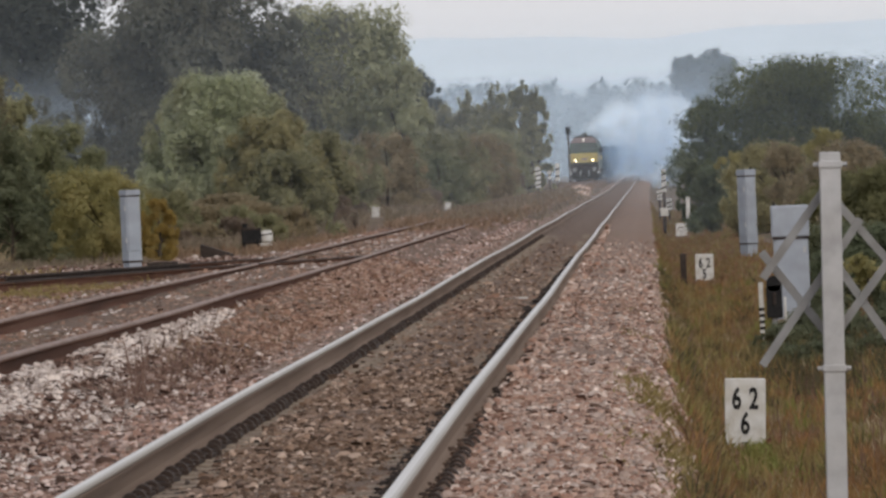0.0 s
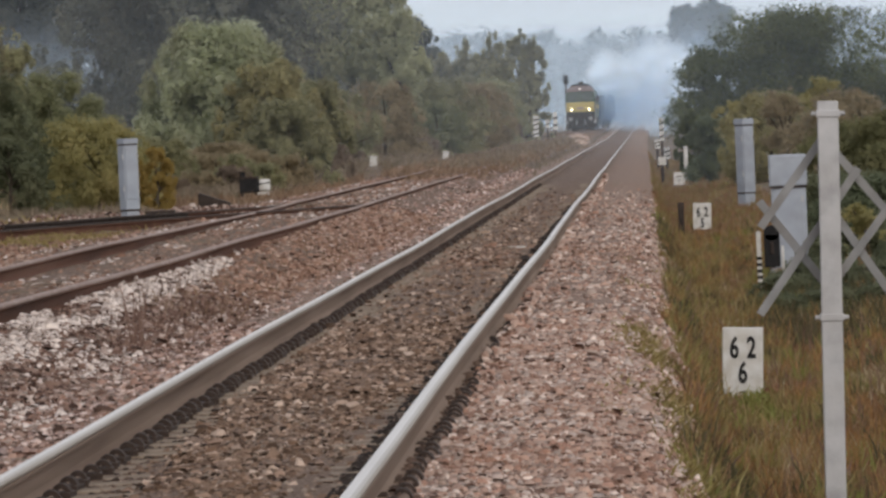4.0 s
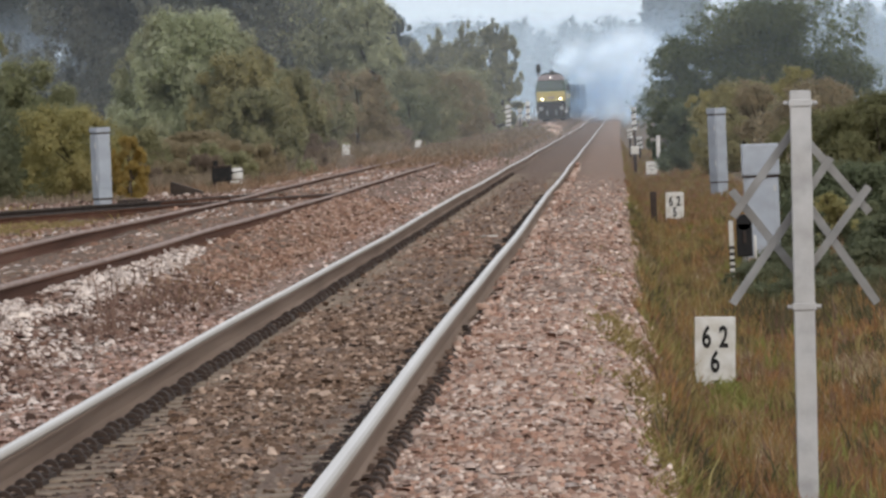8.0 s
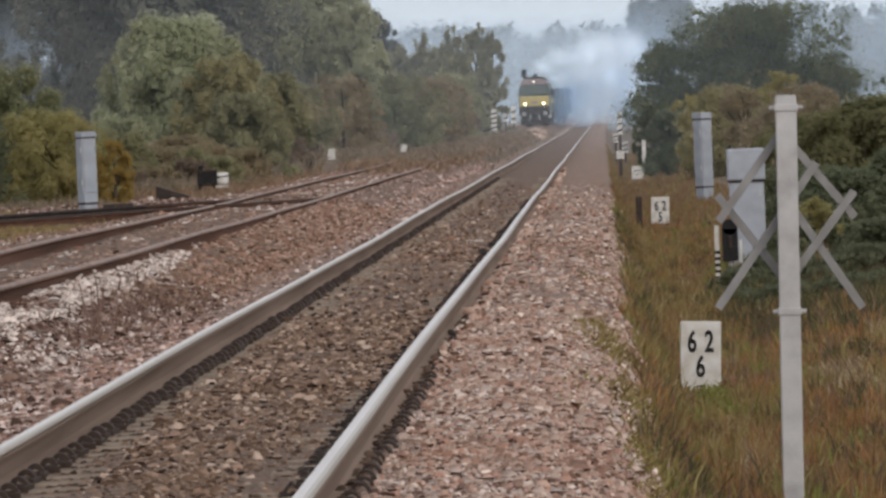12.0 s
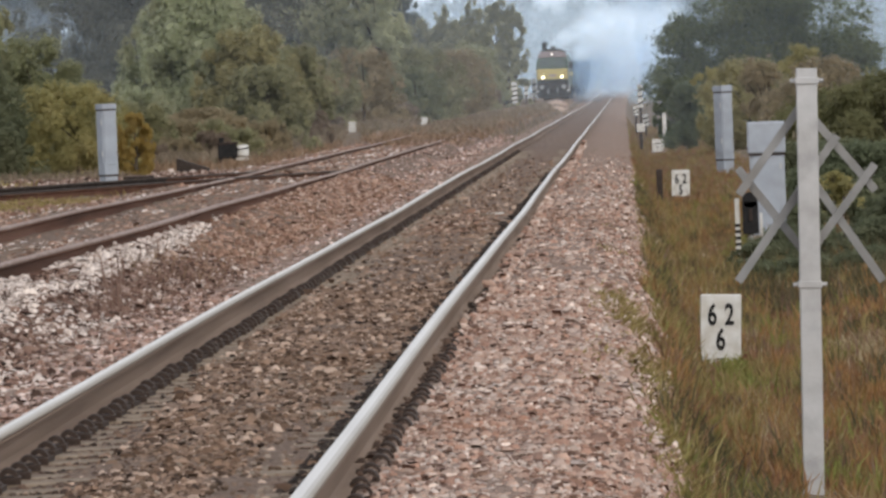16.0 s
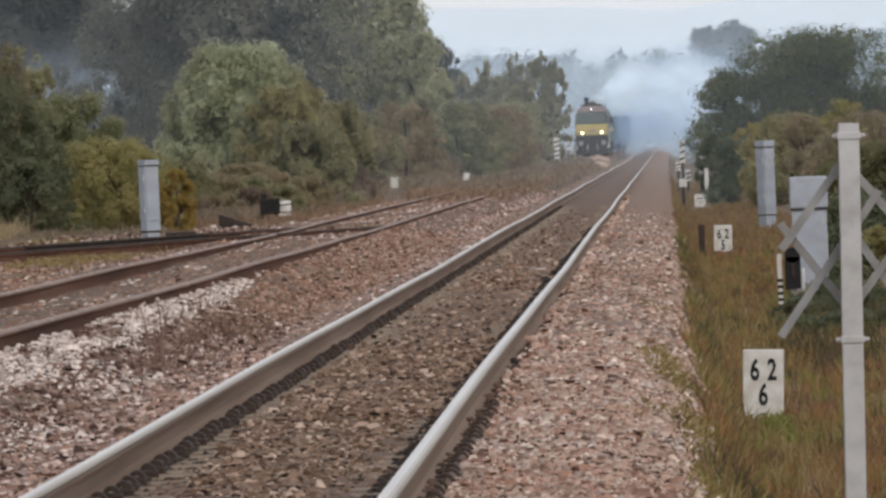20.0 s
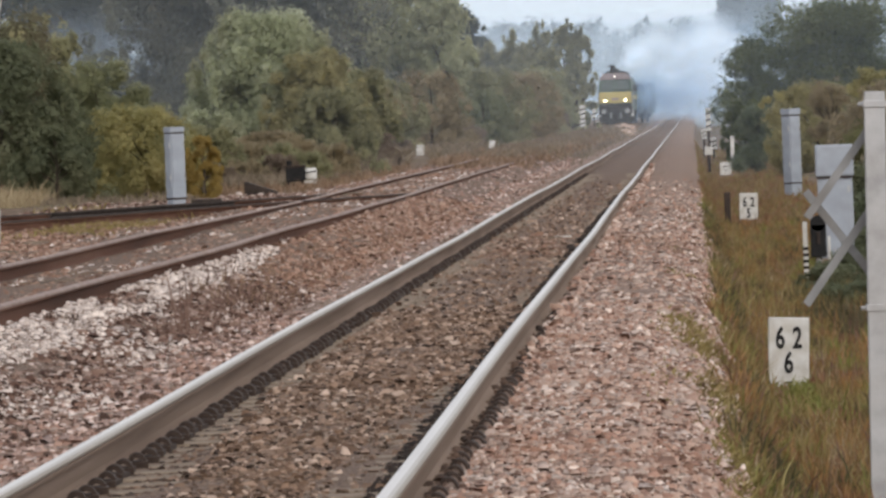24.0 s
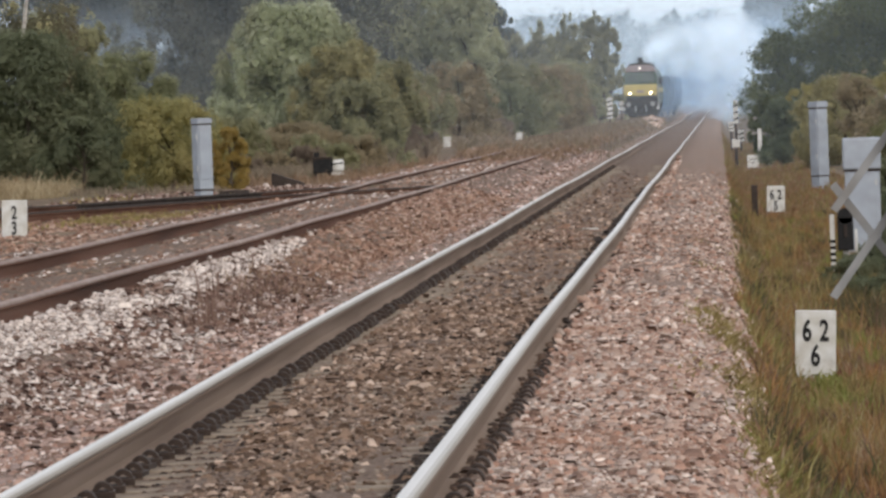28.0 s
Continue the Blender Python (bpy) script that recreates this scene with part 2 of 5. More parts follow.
def leaf_mat(name, *colours, patch=None, clump=1.5, autumn=0.16):
    if patch:
        return mat(name, list(colours), 0.65, by="island", stain=patch, stain_scale=0.8, stain_amount=0.6, translucent=0.4)
    return mat(name, list(colours), 0.65, by="clump", scale=clump, stain=(0.21, 0.15, 0.075), stain_scale=0.4, stain_amount=autumn, translucent=0.65)


LEAF = dict(
    dark=leaf_mat("dark_green_leaves", (0.103, 0.120, 0.070), (0.188, 0.208, 0.123), (0.277, 0.284, 0.175)),
    deep=leaf_mat("deep_green_leaves", (0.053, 0.069, 0.029), (0.115, 0.137, 0.056), (0.194, 0.205, 0.086), autumn=0.1, clump=1.1),
    olive=leaf_mat("olive_autumn_leaves", (0.215, 0.212, 0.128), (0.348, 0.340, 0.198), (0.462, 0.446, 0.268)),
    russet=leaf_mat("olive_brown_leaves", (0.261, 0.219, 0.142), (0.376, 0.314, 0.204), (0.485, 0.404, 0.267), autumn=0.35, clump=1.1),
    pale=leaf_mat("pale_olive_leaves", (0.271, 0.282, 0.184), (0.441, 0.451, 0.286), (0.585, 0.588, 0.387), clump=0.6),
    brown=leaf_mat("brown_olive_leaves", (0.166, 0.127, 0.099), (0.276, 0.216, 0.165), (0.345, 0.274, 0.202), autumn=0.0),
    willow=leaf_mat("silvery_willow_leaves", (0.284, 0.307, 0.188), (0.464, 0.490, 0.319), (0.671, 0.696, 0.538), clump=0.6, autumn=0.55),
    moss=leaf_mat("mossy_green_leaves", (0.138, 0.142, 0.068), (0.215, 0.215, 0.104), (0.298, 0.287, 0.149), clump=0.8, autumn=0.35),
    sage=leaf_mat("dull_sage_green_leaves", (0.189, 0.205, 0.118), (0.297, 0.311, 0.180), (0.419, 0.422, 0.268), clump=0.9, autumn=0.2),
    thorn=leaf_mat("dark_brownish_green_leaves", (0.098, 0.098, 0.060), (0.172, 0.161, 0.101), (0.253, 0.218, 0.144), clump=0.9, autumn=0.55),
    mid=leaf_mat("mid_green_leaves", (0.113, 0.136, 0.077), (0.185, 0.216, 0.128), (0.249, 0.278, 0.169)),
    yellow=leaf_mat("yellow_green_leaves", (0.260, 0.242, 0.107), (0.400, 0.366, 0.163), (0.541, 0.464, 0.223)),
    gold=leaf_mat("olive_yellow_leaves", (0.275, 0.252, 0.138), (0.409, 0.377, 0.203), (0.546, 0.489, 0.283)),
    orange=leaf_mat("orange_yellow_leaves", (0.285, 0.208, 0.071), (0.450, 0.328, 0.100), (0.548, 0.437, 0.166), autumn=0.3),
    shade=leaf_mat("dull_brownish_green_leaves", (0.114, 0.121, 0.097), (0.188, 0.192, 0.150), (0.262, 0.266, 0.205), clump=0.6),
    blue=leaf_mat("distant_dull_green_leaves", (0.070, 0.078, 0.066), (0.110, 0.120, 0.100), (0.140, 0.150, 0.125), clump=0.4, autumn=0.0),
    scrub=leaf_mat("brown_scrub_twigs", (0.132, 0.101, 0.075), (0.220, 0.167, 0.123), (0.317, 0.246, 0.185), patch=(0.176, 0.154, 0.088)),
    grass_dark=leaf_mat("dark_olive_grass", (0.04, 0.04, 0.018), (0.08, 0.078, 0.034), (0.12, 0.11, 0.05), patch=(0.09, 0.055, 0.028)),
    withered_dark=leaf_mat("dark_withered_weeds", (0.094, 0.053, 0.040), (0.175, 0.103, 0.079), (0.275, 0.181, 0.144), patch=(0.175, 0.100, 0.069)),
    withered=leaf_mat("withered_reddish_weeds", (0.13, 0.077, 0.05), (0.235, 0.15, 0.1), (0.34, 0.235, 0.165), patch=(0.26, 0.17, 0.09)),
    grass_green=leaf_mat("green_grass", (0.103, 0.115, 0.025), (0.188, 0.200, 0.047), (0.273, 0.280, 0.081), patch=(0.226, 0.200, 0.060)),
    grass_red=leaf_mat("reddish_dry_grass", (0.11, 0.06, 0.035), (0.21, 0.12, 0.068), (0.32, 0.2, 0.12), patch=(0.25, 0.17, 0.08)),
    grass_mix=mat("mixed_autumn_grass", [(0.033, 0.024, 0.016), (0.144, 0.061, 0.035), (0.299, 0.155, 0.083), (0.210, 0.111, 0.058), (0.111, 0.111, 0.035), (0.288, 0.221, 0.076), (0.188, 0.188, 0.058), (0.509, 0.387, 0.243)], 0.65,
                  by="clump", scale=4.5, along=0.1, island=0.2, stain=(0.2, 0.105, 0.055), stain_scale=0.9, stain_amount=0.3, translucent=0.4),
    grass_olive=leaf_mat("yellowish_olive_grass", (0.143, 0.111, 0.037), (0.264, 0.211, 0.074), (0.384, 0.317, 0.132), patch=(0.220, 0.137, 0.063)),
    grass_rust=leaf_mat("orange_brown_dry_grass", (0.155, 0.072, 0.029), (0.290, 0.149, 0.058), (0.413, 0.236, 0.097), patch=(0.227, 0.154, 0.049)),
    grass_straw=leaf_mat("straw_coloured_grass", (0.25, 0.18, 0.1), (0.38, 0.3, 0.18), (0.5, 0.42, 0.28), patch=(0.27, 0.19, 0.1)),
)


# ---- building helpers ----
def mesh_of(name, verts, faces, material, smooth=False):
    """A mesh from an array of vertices and an array of faces, all with the same number of corners."""
    me = bpy.data.meshes.new(name)
    verts, faces = np.asarray(verts, np.float32), np.asarray(faces, np.int32)
    k = faces.shape[1]
    me.vertices.add(len(verts))
    me.vertices.foreach_set("co", verts.ravel())
    me.loops.add(faces.size)
    me.loops.foreach_set("vertex_index", faces.ravel())
    me.polygons.add(len(faces))
    me.polygons.foreach_set("loop_start", np.arange(0, faces.size, k, dtype=np.int32))
    me.polygons.foreach_set("loop_total", np.full(len(faces), k, np.int32))
    me.update(calc_edges=True)
    me.validate()
    if smooth:
        me.polygons.foreach_set("use_smooth", np.ones(len(faces), bool))
    me.materials.append(material)
    return me


def part(name, bm, material, parent=None, label=""):
    me = bpy.data.meshes.new(name)
    bm.to_mesh(me)
    bm.free()
    me.materials.append(material)
    ob = new(name, me)
    ob.parent = parent
    return tagged(ob, label)


def thing(name, m, label, category, group="", kind=""):
    ob = new(name)
    ob.empty_display_size = 0.2
    ob.matrix_basis = m
    return tagged(ob, label, category, group, kind)


def box(x0, x1, y0, y1, z0, z1, bevel=0.0, bm=None):
    bm = bm or bmesh.new()
    r = bmesh.ops.create_cube(bm, size=1)
    bmesh.ops.scale(bm, vec=(x1 - x0, y1 - y0, z1 - z0), verts=r["verts"])
    bmesh.ops.translate(bm, vec=((x0 + x1) / 2, (y0 + y1) / 2, (z0 + z1) / 2), verts=r["verts"])
    if bevel:
        es = list({e for v in r["verts"] for e in v.link_edges})
        bmesh.ops.bevel(bm, geom=es, offset=bevel, segments=2, affect="EDGES", profile=0.6)
    return bm


def rod(a, b, r, sides=8, r2=None, bm=None):
    """A round bar from a to b."""
    bm = bm or bmesh.new()
    a, b = Vector(a), Vector(b)
    q = (b - a).to_track_quat("Z", "Y").to_matrix().to_4x4()
    bmesh.ops.create_cone(bm, cap_ends=True, segments=sides, radius1=r, radius2=r if r2 is None else r2, depth=(b - a).length,
                          matrix=Matrix.Translation((a + b) / 2) @ q)
    return bm


def bar(a, b, w, d):
    """A flat bar from a to b in a plane of constant y: w wide, d deep, with eased edges."""
    a, b = Vector(a), Vector(b)
    ln = (b - a).length
    bm = box(-w / 2, w / 2, -d / 2, d / 2, -ln / 2, ln / 2, min(w, d) * 0.12)
    ang = math.atan2(b.x - a.x, b.z - a.z)
    bmesh.ops.transform(bm, matrix=Matrix.Translation((a + b) / 2) @ Matrix.Rotation(ang, 4, "Y"), verts=bm.verts)
    return bm


def sweep(profile, path, closed=True):
    """A bmesh of a cross-section (x, z) carried along points (x, y, z)."""
    bm = bmesh.new()
    rings = [[bm.verts.new((p[0] + px, p[1], p[2] + pz)) for px, pz in profile] for p in path]
    k = len(profile)
    for r0, r1 in zip(rings, rings[1:]):
        for i in range(k if closed else k - 1):
            bm.faces.new((r0[i], r0[(i + 1) % k], r1[(i + 1) % k], r1[i]))
    if closed:
        bm.faces.new(rings[0][::-1])
        bm.faces.new(rings[-1])
    bmesh.ops.recalc_face_normals(bm, faces=bm.faces)
    return bm


rng = np.random.default_rng(7)


# ---- lie of the land ----
def rise(y):
    """The line climbs gently in the distance."""
    return np.clip((np.asarray(y, float) - 560) * 0.0021, 0, 0.75)


def bend(y):
    """Both tracks bear slightly to the east far off."""
    return np.clip(np.asarray(y, float) - 480, 0, 600) ** 2 * 0.0000045


SECTION_X = [-900, -60, -14, -9, -7.2, -6.8, -4.3, -3.75, -3.35, -2.95, -2.52, -2.45, -2.25, -2.05, -1.9, -1.65, -1.5, -1.35, -0.85, -0.3, 0.0, 0.2, 0.5, 1.0, 1.7, 3.2, 8, 60, 900]
SECTION_Z = [0.5, 0.3, 0.05, 0.0, 0.0, 0.066, 0.066, -0.12, -0.22, -0.2, -0.22, -0.218, -0.208, -0.195, -0.19, -0.195, -0.208, -0.212, -0.195, -0.225, -0.34, -0.52, -0.98, -1.01, -1.0, -0.75, -0.4, -0.2, 0.2]


def ground_z(x, y):
    return np.interp(x, SECTION_X, SECTION_Z) + rise(y)


def ground_at(x, y):
    return float(ground_z(x, y))


TRACK_2 = -5.2


def track_2_x(y):
    y = np.asarray(y, float)
    return np.interp(y, [40, 60, 72, 88, 112, 200, 570], [-5.38, -5.22, -5.12, -5.08, -5.24, -5.2, -5.63]) + np.clip(y - 580, 0, 400) * 0.0013 + np.clip(y - 720, 0, 400) ** 2 * 0.00001



def track_2_z(y):
    """Rail level of the second track."""
    return float(np.interp(y, [40, 86, 114, 300, 570], [0.24, 0.23, 0.165, 0.165, 0.19]) + rise(y))


# the ground is one sheet from behind the camera to the horizon
gx = np.unique(np.concatenate([np.linspace(-900, -60, 10), np.linspace(-60, -9, 14), np.linspace(-9, 3.2, 123), np.linspace(3.2, 60, 16), np.linspace(60, 900, 10)]))
gy = np.unique(np.concatenate([np.linspace(-60, 20, 9), np.linspace(20, 140, 241), np.linspace(140, 420, 141), np.linspace(420, 1200, 80), np.linspace(1200, 4700, 12)]))
GX, GY = np.meshgrid(gx, gy)
GZ = ground_z(GX, GY)
wob = np.array([[noise.noise(Vector((x * 1.6, y * 0.9, 0.0))) for x in gx] for y in gy])
GZ = GZ + wob * np.where((GX > -4.3) & (GX < 0.1), 0.02, 0.06)
verts = np.stack([GX, GY, GZ], -1).reshape(-1, 3)
nx, ny = len(gx), len(gy)
idx = np.arange(nx * ny).reshape(ny, nx)
quads = np.stack([idx[:-1, :-1], idx[:-1, 1:], idx[1:, 1:], idx[1:, :-1]], -1).reshape(-1, 4)
tagged(new("ground", mesh_of("ground", verts, quads, M["soil"], True)), "brown gravelly soil and worn verge beside the railway", "ground", kind="structure")

# ballast beds lie on the ground as low shaped banks
beds = []
for nm, xs, kind, lab in (("ballast_bed", np.linspace(-3.5, -2.66, 8), "bed_pale", "pale pinkish crushed stone bank beside the main line"),
                          ("ballast_bed", np.linspace(-2.66, -1.14, 14), "bed", "brown crushed stone bed between the main rails"),
                          ("ballast_bed", np.linspace(-1.14, 0.16, 12), "bed_pale", "pinkish crushed stone shoulder of the main line"),
                          ("ballast_bed", np.linspace(-7.4, -3.8, 26), "bed", "rust-stained stone bed under the second track")):
    ys = np.concatenate([np.linspace(15, 150, 150), np.linspace(152, 1100, 160)])
    X, Y = np.meshgrid(xs, ys)
    Z = ground_z(X, Y) + 0.012 + 0.02 * np.array([[noise.noise(Vector((x * 3, y * 2, 5.0))) for x in xs] for y in ys]) + 0.015
    X = X + bend(Y)
    i = np.arange(X.size).reshape(X.shape)
    q = np.stack([i[:-1, :-1], i[:-1, 1:], i[1:, 1:], i[1:, :-1]], -1).reshape(-1, 4)
    beds.append(tagged(new(nm, mesh_of(nm, np.stack([X, Y, Z], -1).reshape(-1, 3), q, M[kind], True)), lab, "ballast", kind="structure"))

# ---- distance: two ridges of hills under the sky ----
def ridge(name, y, pts, colour, seed, glow, label):
    xs = np.linspace(-1500, 1500, 700)
    base = np.interp(xs, [p[0] for p in pts], [p[1] for p in pts])
    top = base + np.array([1.6 * noise.noise(Vector((x / 60, seed, 0))) + 0.5 * noise.noise(Vector((x / 9, seed, 3))) for x in xs])
    v, f = [], []
    for k, (dy, s) in enumerate(((0, 0), (140, 0.55), (300, 1.0), (420, 0.5))):
        v += [(x, y + dy, -2 + (t + 2) * s) for x, t in zip(xs, top)]
    n = len(xs)
    f = [(k * n + i, k * n + i + 1, (k + 1) * n + i + 1, (k + 1) * n + i) for k in range(3) for i in range(n - 1)]
    # aerial haze is put into the ridge's pale blue colour and glow
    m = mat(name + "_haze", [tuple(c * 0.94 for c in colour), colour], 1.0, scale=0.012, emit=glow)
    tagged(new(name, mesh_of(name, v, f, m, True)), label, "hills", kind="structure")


ridge("backdrop", 3900, [(-1500, 62), (-200, 73), (-108, 76), (-38, 73), (11, 70), (62, 75), (124, 75), (1500, 90)], (0.455, 0.505, 0.545), 1.0, 0.68, "ridge of hills along the horizon, haze put into its pale blue colour")
ridge("backdrop", 2600, [(-1500, 30), (-80, 33), (-30, 30), (10, 25), (40, 30), (90, 35), (1500, 30)], (0.46, 0.5, 0.535), 5.0, 0.62, "lower slopes before the ridge, coloured pale for haze")


# ---- the tracks ----
RAIL = [(-0.075, -0.172), (0.075, -0.172), (0.075, -0.162), (0.02, -0.145), (0.009, -0.13), (0.009, -0.055), (0.036, -0.042), (0.0362, -0.016), (0.033, -0.009),
        (-0.033, -0.009), (-0.0362, -0.016), (-0.036, -0.042), (-0.009, -0.055), (-0.009, -0.13), (-0.02, -0.145), (-0.075, -0.162)]
def head_profile(low, half=0.0375, crown=0.003):
    """A rail head: slightly domed top, well-rounded corners, upright flanks down to low."""
    top = [(half * u, -crown * u * u * 2.2) for u in (-0.6, -0.3, 0.0, 0.3, 0.6)]
    corner = [(half - 0.0145 + 0.0145 * math.sin(a), -0.0155 + 0.0125 * math.cos(a)) for a in (0.35, 0.7, 1.05, 1.4)]
    right = top[3:] + corner + [(half, low)]
    return [(-x, z) for x, z in right[::-1]] + [top[2]] + right


HEAD = head_profile(-0.026, crown=0.0045)
Y_RAIL = np.concatenate([np.arange(16, 160, 2.0), np.arange(160, 1101, 10.0)])


def wave(y):
    """Small dips and kinks of an old line."""
    return 0.012 * math.sin(y / 11.0) + 0.008 * math.sin(y / 4.3 + 1)


def worn_and_shaded_band(me, x):
    """Wheel-worn head is bright; highlight falloff is coloured in, duller then brownish towards +x."""
    co = np.empty(len(me.vertices) * 3)
    me.vertices.foreach_get("co", co)
    co = co.reshape(-1, 3)
    off = co[:, 0] - x - bend(co[:, 1]) - 0.6 * np.array([wave(y) for y in co[:, 1]])
    me.materials.append(M["rail_dull"])
    me.materials.append(M["rail_flank"])
    for p in me.polygons:
        p.use_smooth = len(p.vertices) == 4
        mean = float(np.mean(off[list(p.vertices)]))
        p.material_index = 0 if mean < 0.01 else 1 if mean < 0.029 else 2


main_track = thing("railway_track", Matrix(), "main line with bright worn rails on clipped concrete sleepers", "railway track")
for x in (-2.65, -1.145):
    path = [(x + float(bend(y)) + wave(y) * 0.6, y, float(rise(y)) + wave(y + 30) * 0.5) for y in Y_RAIL]
    rail = part("rail", sweep(RAIL, path), M["rail_side"], main_track, "brown-sided steel rail")
    surface = part("running_surface", sweep(HEAD, path), M["rail_head"], rail, "bright polished rail head")
    worn_and_shaded_band(surface.data, x)

track_2 = thing("railway_track", Matrix(), "little-used second track with rusty brown rails", "railway track")
for dx in (-0.7525, 0.7525):
    path = [(float(track_2_x(y)) + dx + 0.5 * wave(y + 9), y, track_2_z(y) + 0.4 * wave(y)) for y in Y_RAIL]
    rail = part("rail", sweep(RAIL, path), M["rust"], track_2)
    part("running_surface", sweep(HEAD, path), M["rust_head"], rail, "dull rusted rail head")

siding = thing("railway_siding", Matrix(), "dark rusted turnout rails branching off the second track", "railway track")
SIDING = [((-4.5, 125.0), (-5.8, 121.0), (-7.2, 116.8), (-9.4, 107.5), (-13.5, 89.0)), ((-6.0, 129.5), (-7.0, 126.0), (-8.4, 121.5), (-10.4, 114.0), (-15.0, 96.0))]
for pts in SIDING:
    rail = part("rail", sweep(RAIL, [(x, y, 0.16) for x, y in pts[::-1]]), M["rust"], siding)
    part("running_surface", sweep(HEAD, [(x, y, 0.16) for x, y in pts[::-1]]), M["tar"], rail)
# check rail beside the crossing nose
part("check_rail", sweep(RAIL, [(-9.3, 114.0, 0.2), (-7.1, 122.0, 0.2)]), M["tar"], siding, "short dark check rail")

# concrete sleepers of the main line with spring clips, near the camera each one a part of its own
bm = box(-1.25, 1.25, -0.13, 0.13, -0.34, -0.178, 0.02)
for v in bm.verts:
    if abs(v.co.x) < 0.5 and v.co.z > -0.25:
        v.co.z -= 0.03
sleeper_mesh = bpy.data.meshes.new("sleeper")
bm.to_mesh(sleeper_mesh)
bm.free()
sleeper_mesh.materials.append(M["concrete"])


def clip_mesh(bore=0.025, rise_in=0.031, half=0.045, high=0.052):
    """A bow of spring steel over the rail foot, on its dark cast shoulder."""
    arc = [math.pi * k / 7 for k in range(8)]
    prof = [(half * math.cos(a), high * math.sin(a)) for a in arc] + [(bore * math.cos(a), rise_in * math.sin(a)) for a in arc[::-1]]
    bm = sweep(prof, [(0, -0.05, 0), (0, -0.035, 0.004), (0, 0.02, 0.004), (0, 0.04, 0)])
    # the dark shoulder block also stands in for the shade below the clip
    if bore < 0.028:
        box(-0.05, 0.05, -0.13, 0.13, -0.012, 0.016, bm=bm)
    me = bpy.data.meshes.new("rail_clip")
    bm.to_mesh(me)
    bm.free()
    me.materials.append(M["clip"])
    return me


clip_data, slim_clip = clip_mesh(), clip_mesh(0.031, 0.036, 0.043, 0.048)


def sleeper_row(track, xc, zc, y0, y1, step, mesh, clips_to):
    n = 0
    y = y0
    while y < y1:
        s = new("sleeper", mesh)
        s.parent = track
        s.location = (xc + random.uniform(-0.015, 0.015), y, zc + float(rise(y)) + random.uniform(-0.006, 0.004))
        s.rotation_euler = (0, 0, random.uniform(-0.008, 0.008))
        if y < clips_to:
            for rx in (-0.7525, 0.7525):
                for sd in (-0.098, 0.098):
                    c = new("rail_clip", slim_clip if rx > 0 and sd > 0 else clip_data)
                    c.parent = s
                    c.location = (rx + sd, 0, -0.172)
                    c.rotation_euler = (0, 0, random.uniform(-0.08, 0.08))
        y += step
        n += 1


# ---- loose stones ----
WEDGE = np.array([(-1, -1, -1), (1, -1, -1), (1, 1, -1), (-1, 1, -1), (-0.6, -0.1, 1), (0.6, 0.1, 1)], float) * 0.5
WEDGE_T = np.array([(0, 1, 5), (0, 5, 4), (1, 2, 5), (2, 3, 4), (2, 4, 5), (3, 0, 4)])


def stones(name, n, place, size, material, label, lift=0.3, keep=None):
    """n broken stones, strewn over the ground at place(n), sharp-edged and unlike one another."""
    x, y = place(n)
    if keep is not None:
        k = keep(x, y)
        x, y = x[k], y[k]
        n = len(x)
    s = size * rng.lognormal(0, 0.3, n) * (np.maximum(y, 30) / 40) ** 0.4
    v = WEDGE[None] * (1 + rng.uniform(-0.42, 0.42, (n, 6, 3)))
    v = v * np.stack([s * rng.uniform(1.0, 2.0, n), s * rng.uniform(0.8, 1.5, n), s * rng.uniform(0.5, 1.0, n)], -1)[:, None]
    a, b = rng.normal(0, 0.6, n), rng.normal(0, 0.45, n)
    ca, sa, cb, sb = np.cos(a), np.sin(a), np.cos(b), np.sin(b)
    vx, vy, vz = v[..., 0], v[..., 1], v[..., 2]
    vy, vz = vy * cb[:, None] - vz * sb[:, None], vy * sb[:, None] + vz * cb[:, None]
    vx, vy = vx * ca[:, None] - vy * sa[:, None], vx * sa[:, None] + vy * ca[:, None]
    z = ground_z(x, y) + 0.02 + s * rng.uniform(-0.1, lift, n)
    v = np.stack([vx + (x + bend(y))[:, None], vy + y[:, None], vz + z[:, None]], -1).reshape(-1, 3)
    f = (WEDGE_T[None] + 6 * np.arange(n)[:, None, None]).reshape(-1, 3)
    tagged(new(name, mesh_of(name, v, f, material)), label, "ballast stones", kind="stuff")


def strip(x0, x1, y0, y1, thin=1.0):
    """Places between x0 and x1, thinning out with distance."""
    def place(n):
        u = rng.uniform(0, 1, n)
        y = (y0 ** (1 - thin) + u * (y1 ** (1 - thin) - y0 ** (1 - thin))) ** (1 / (1 - thin)) if thin != 1 else y0 * (y1 / y0) ** u
        return rng.uniform(x0, x1, n), y
    return place


def patchy(scale, level, seed, along=0.22):
    return lambda x, y: np.array([noise.noise(Vector((a * scale, b * scale * along, seed))) > level for a, b in zip(x, y)])


def off_rails(x, y):
    """Clear of the rails and of the clips beside them, and swept lower over some sleeper ends."""
    left = (x > -2.8) & (x < np.where(y < 60, -2.44, -2.52))
    right = (x > -1.29) & (x < np.where(y < 43, -1.02, -1.075))
    # near by, the sleeper ends beside the rails lie bare, with darker stones down in the gaps between them
    ends = ((x > -2.5) & (x < -2.14 - 0.02 * (y - 30)) & (y < 46) | (x > -1.66 + 0.014 * (y - 30)) & (x < -1.25) & (y < 45)) & (rng.random(len(x)) < np.where(np.abs((y - 25.3 + 0.3) % 0.6 - 0.3) < 0.15, 0.9, 0.8))
    return ~(left | right | ends)


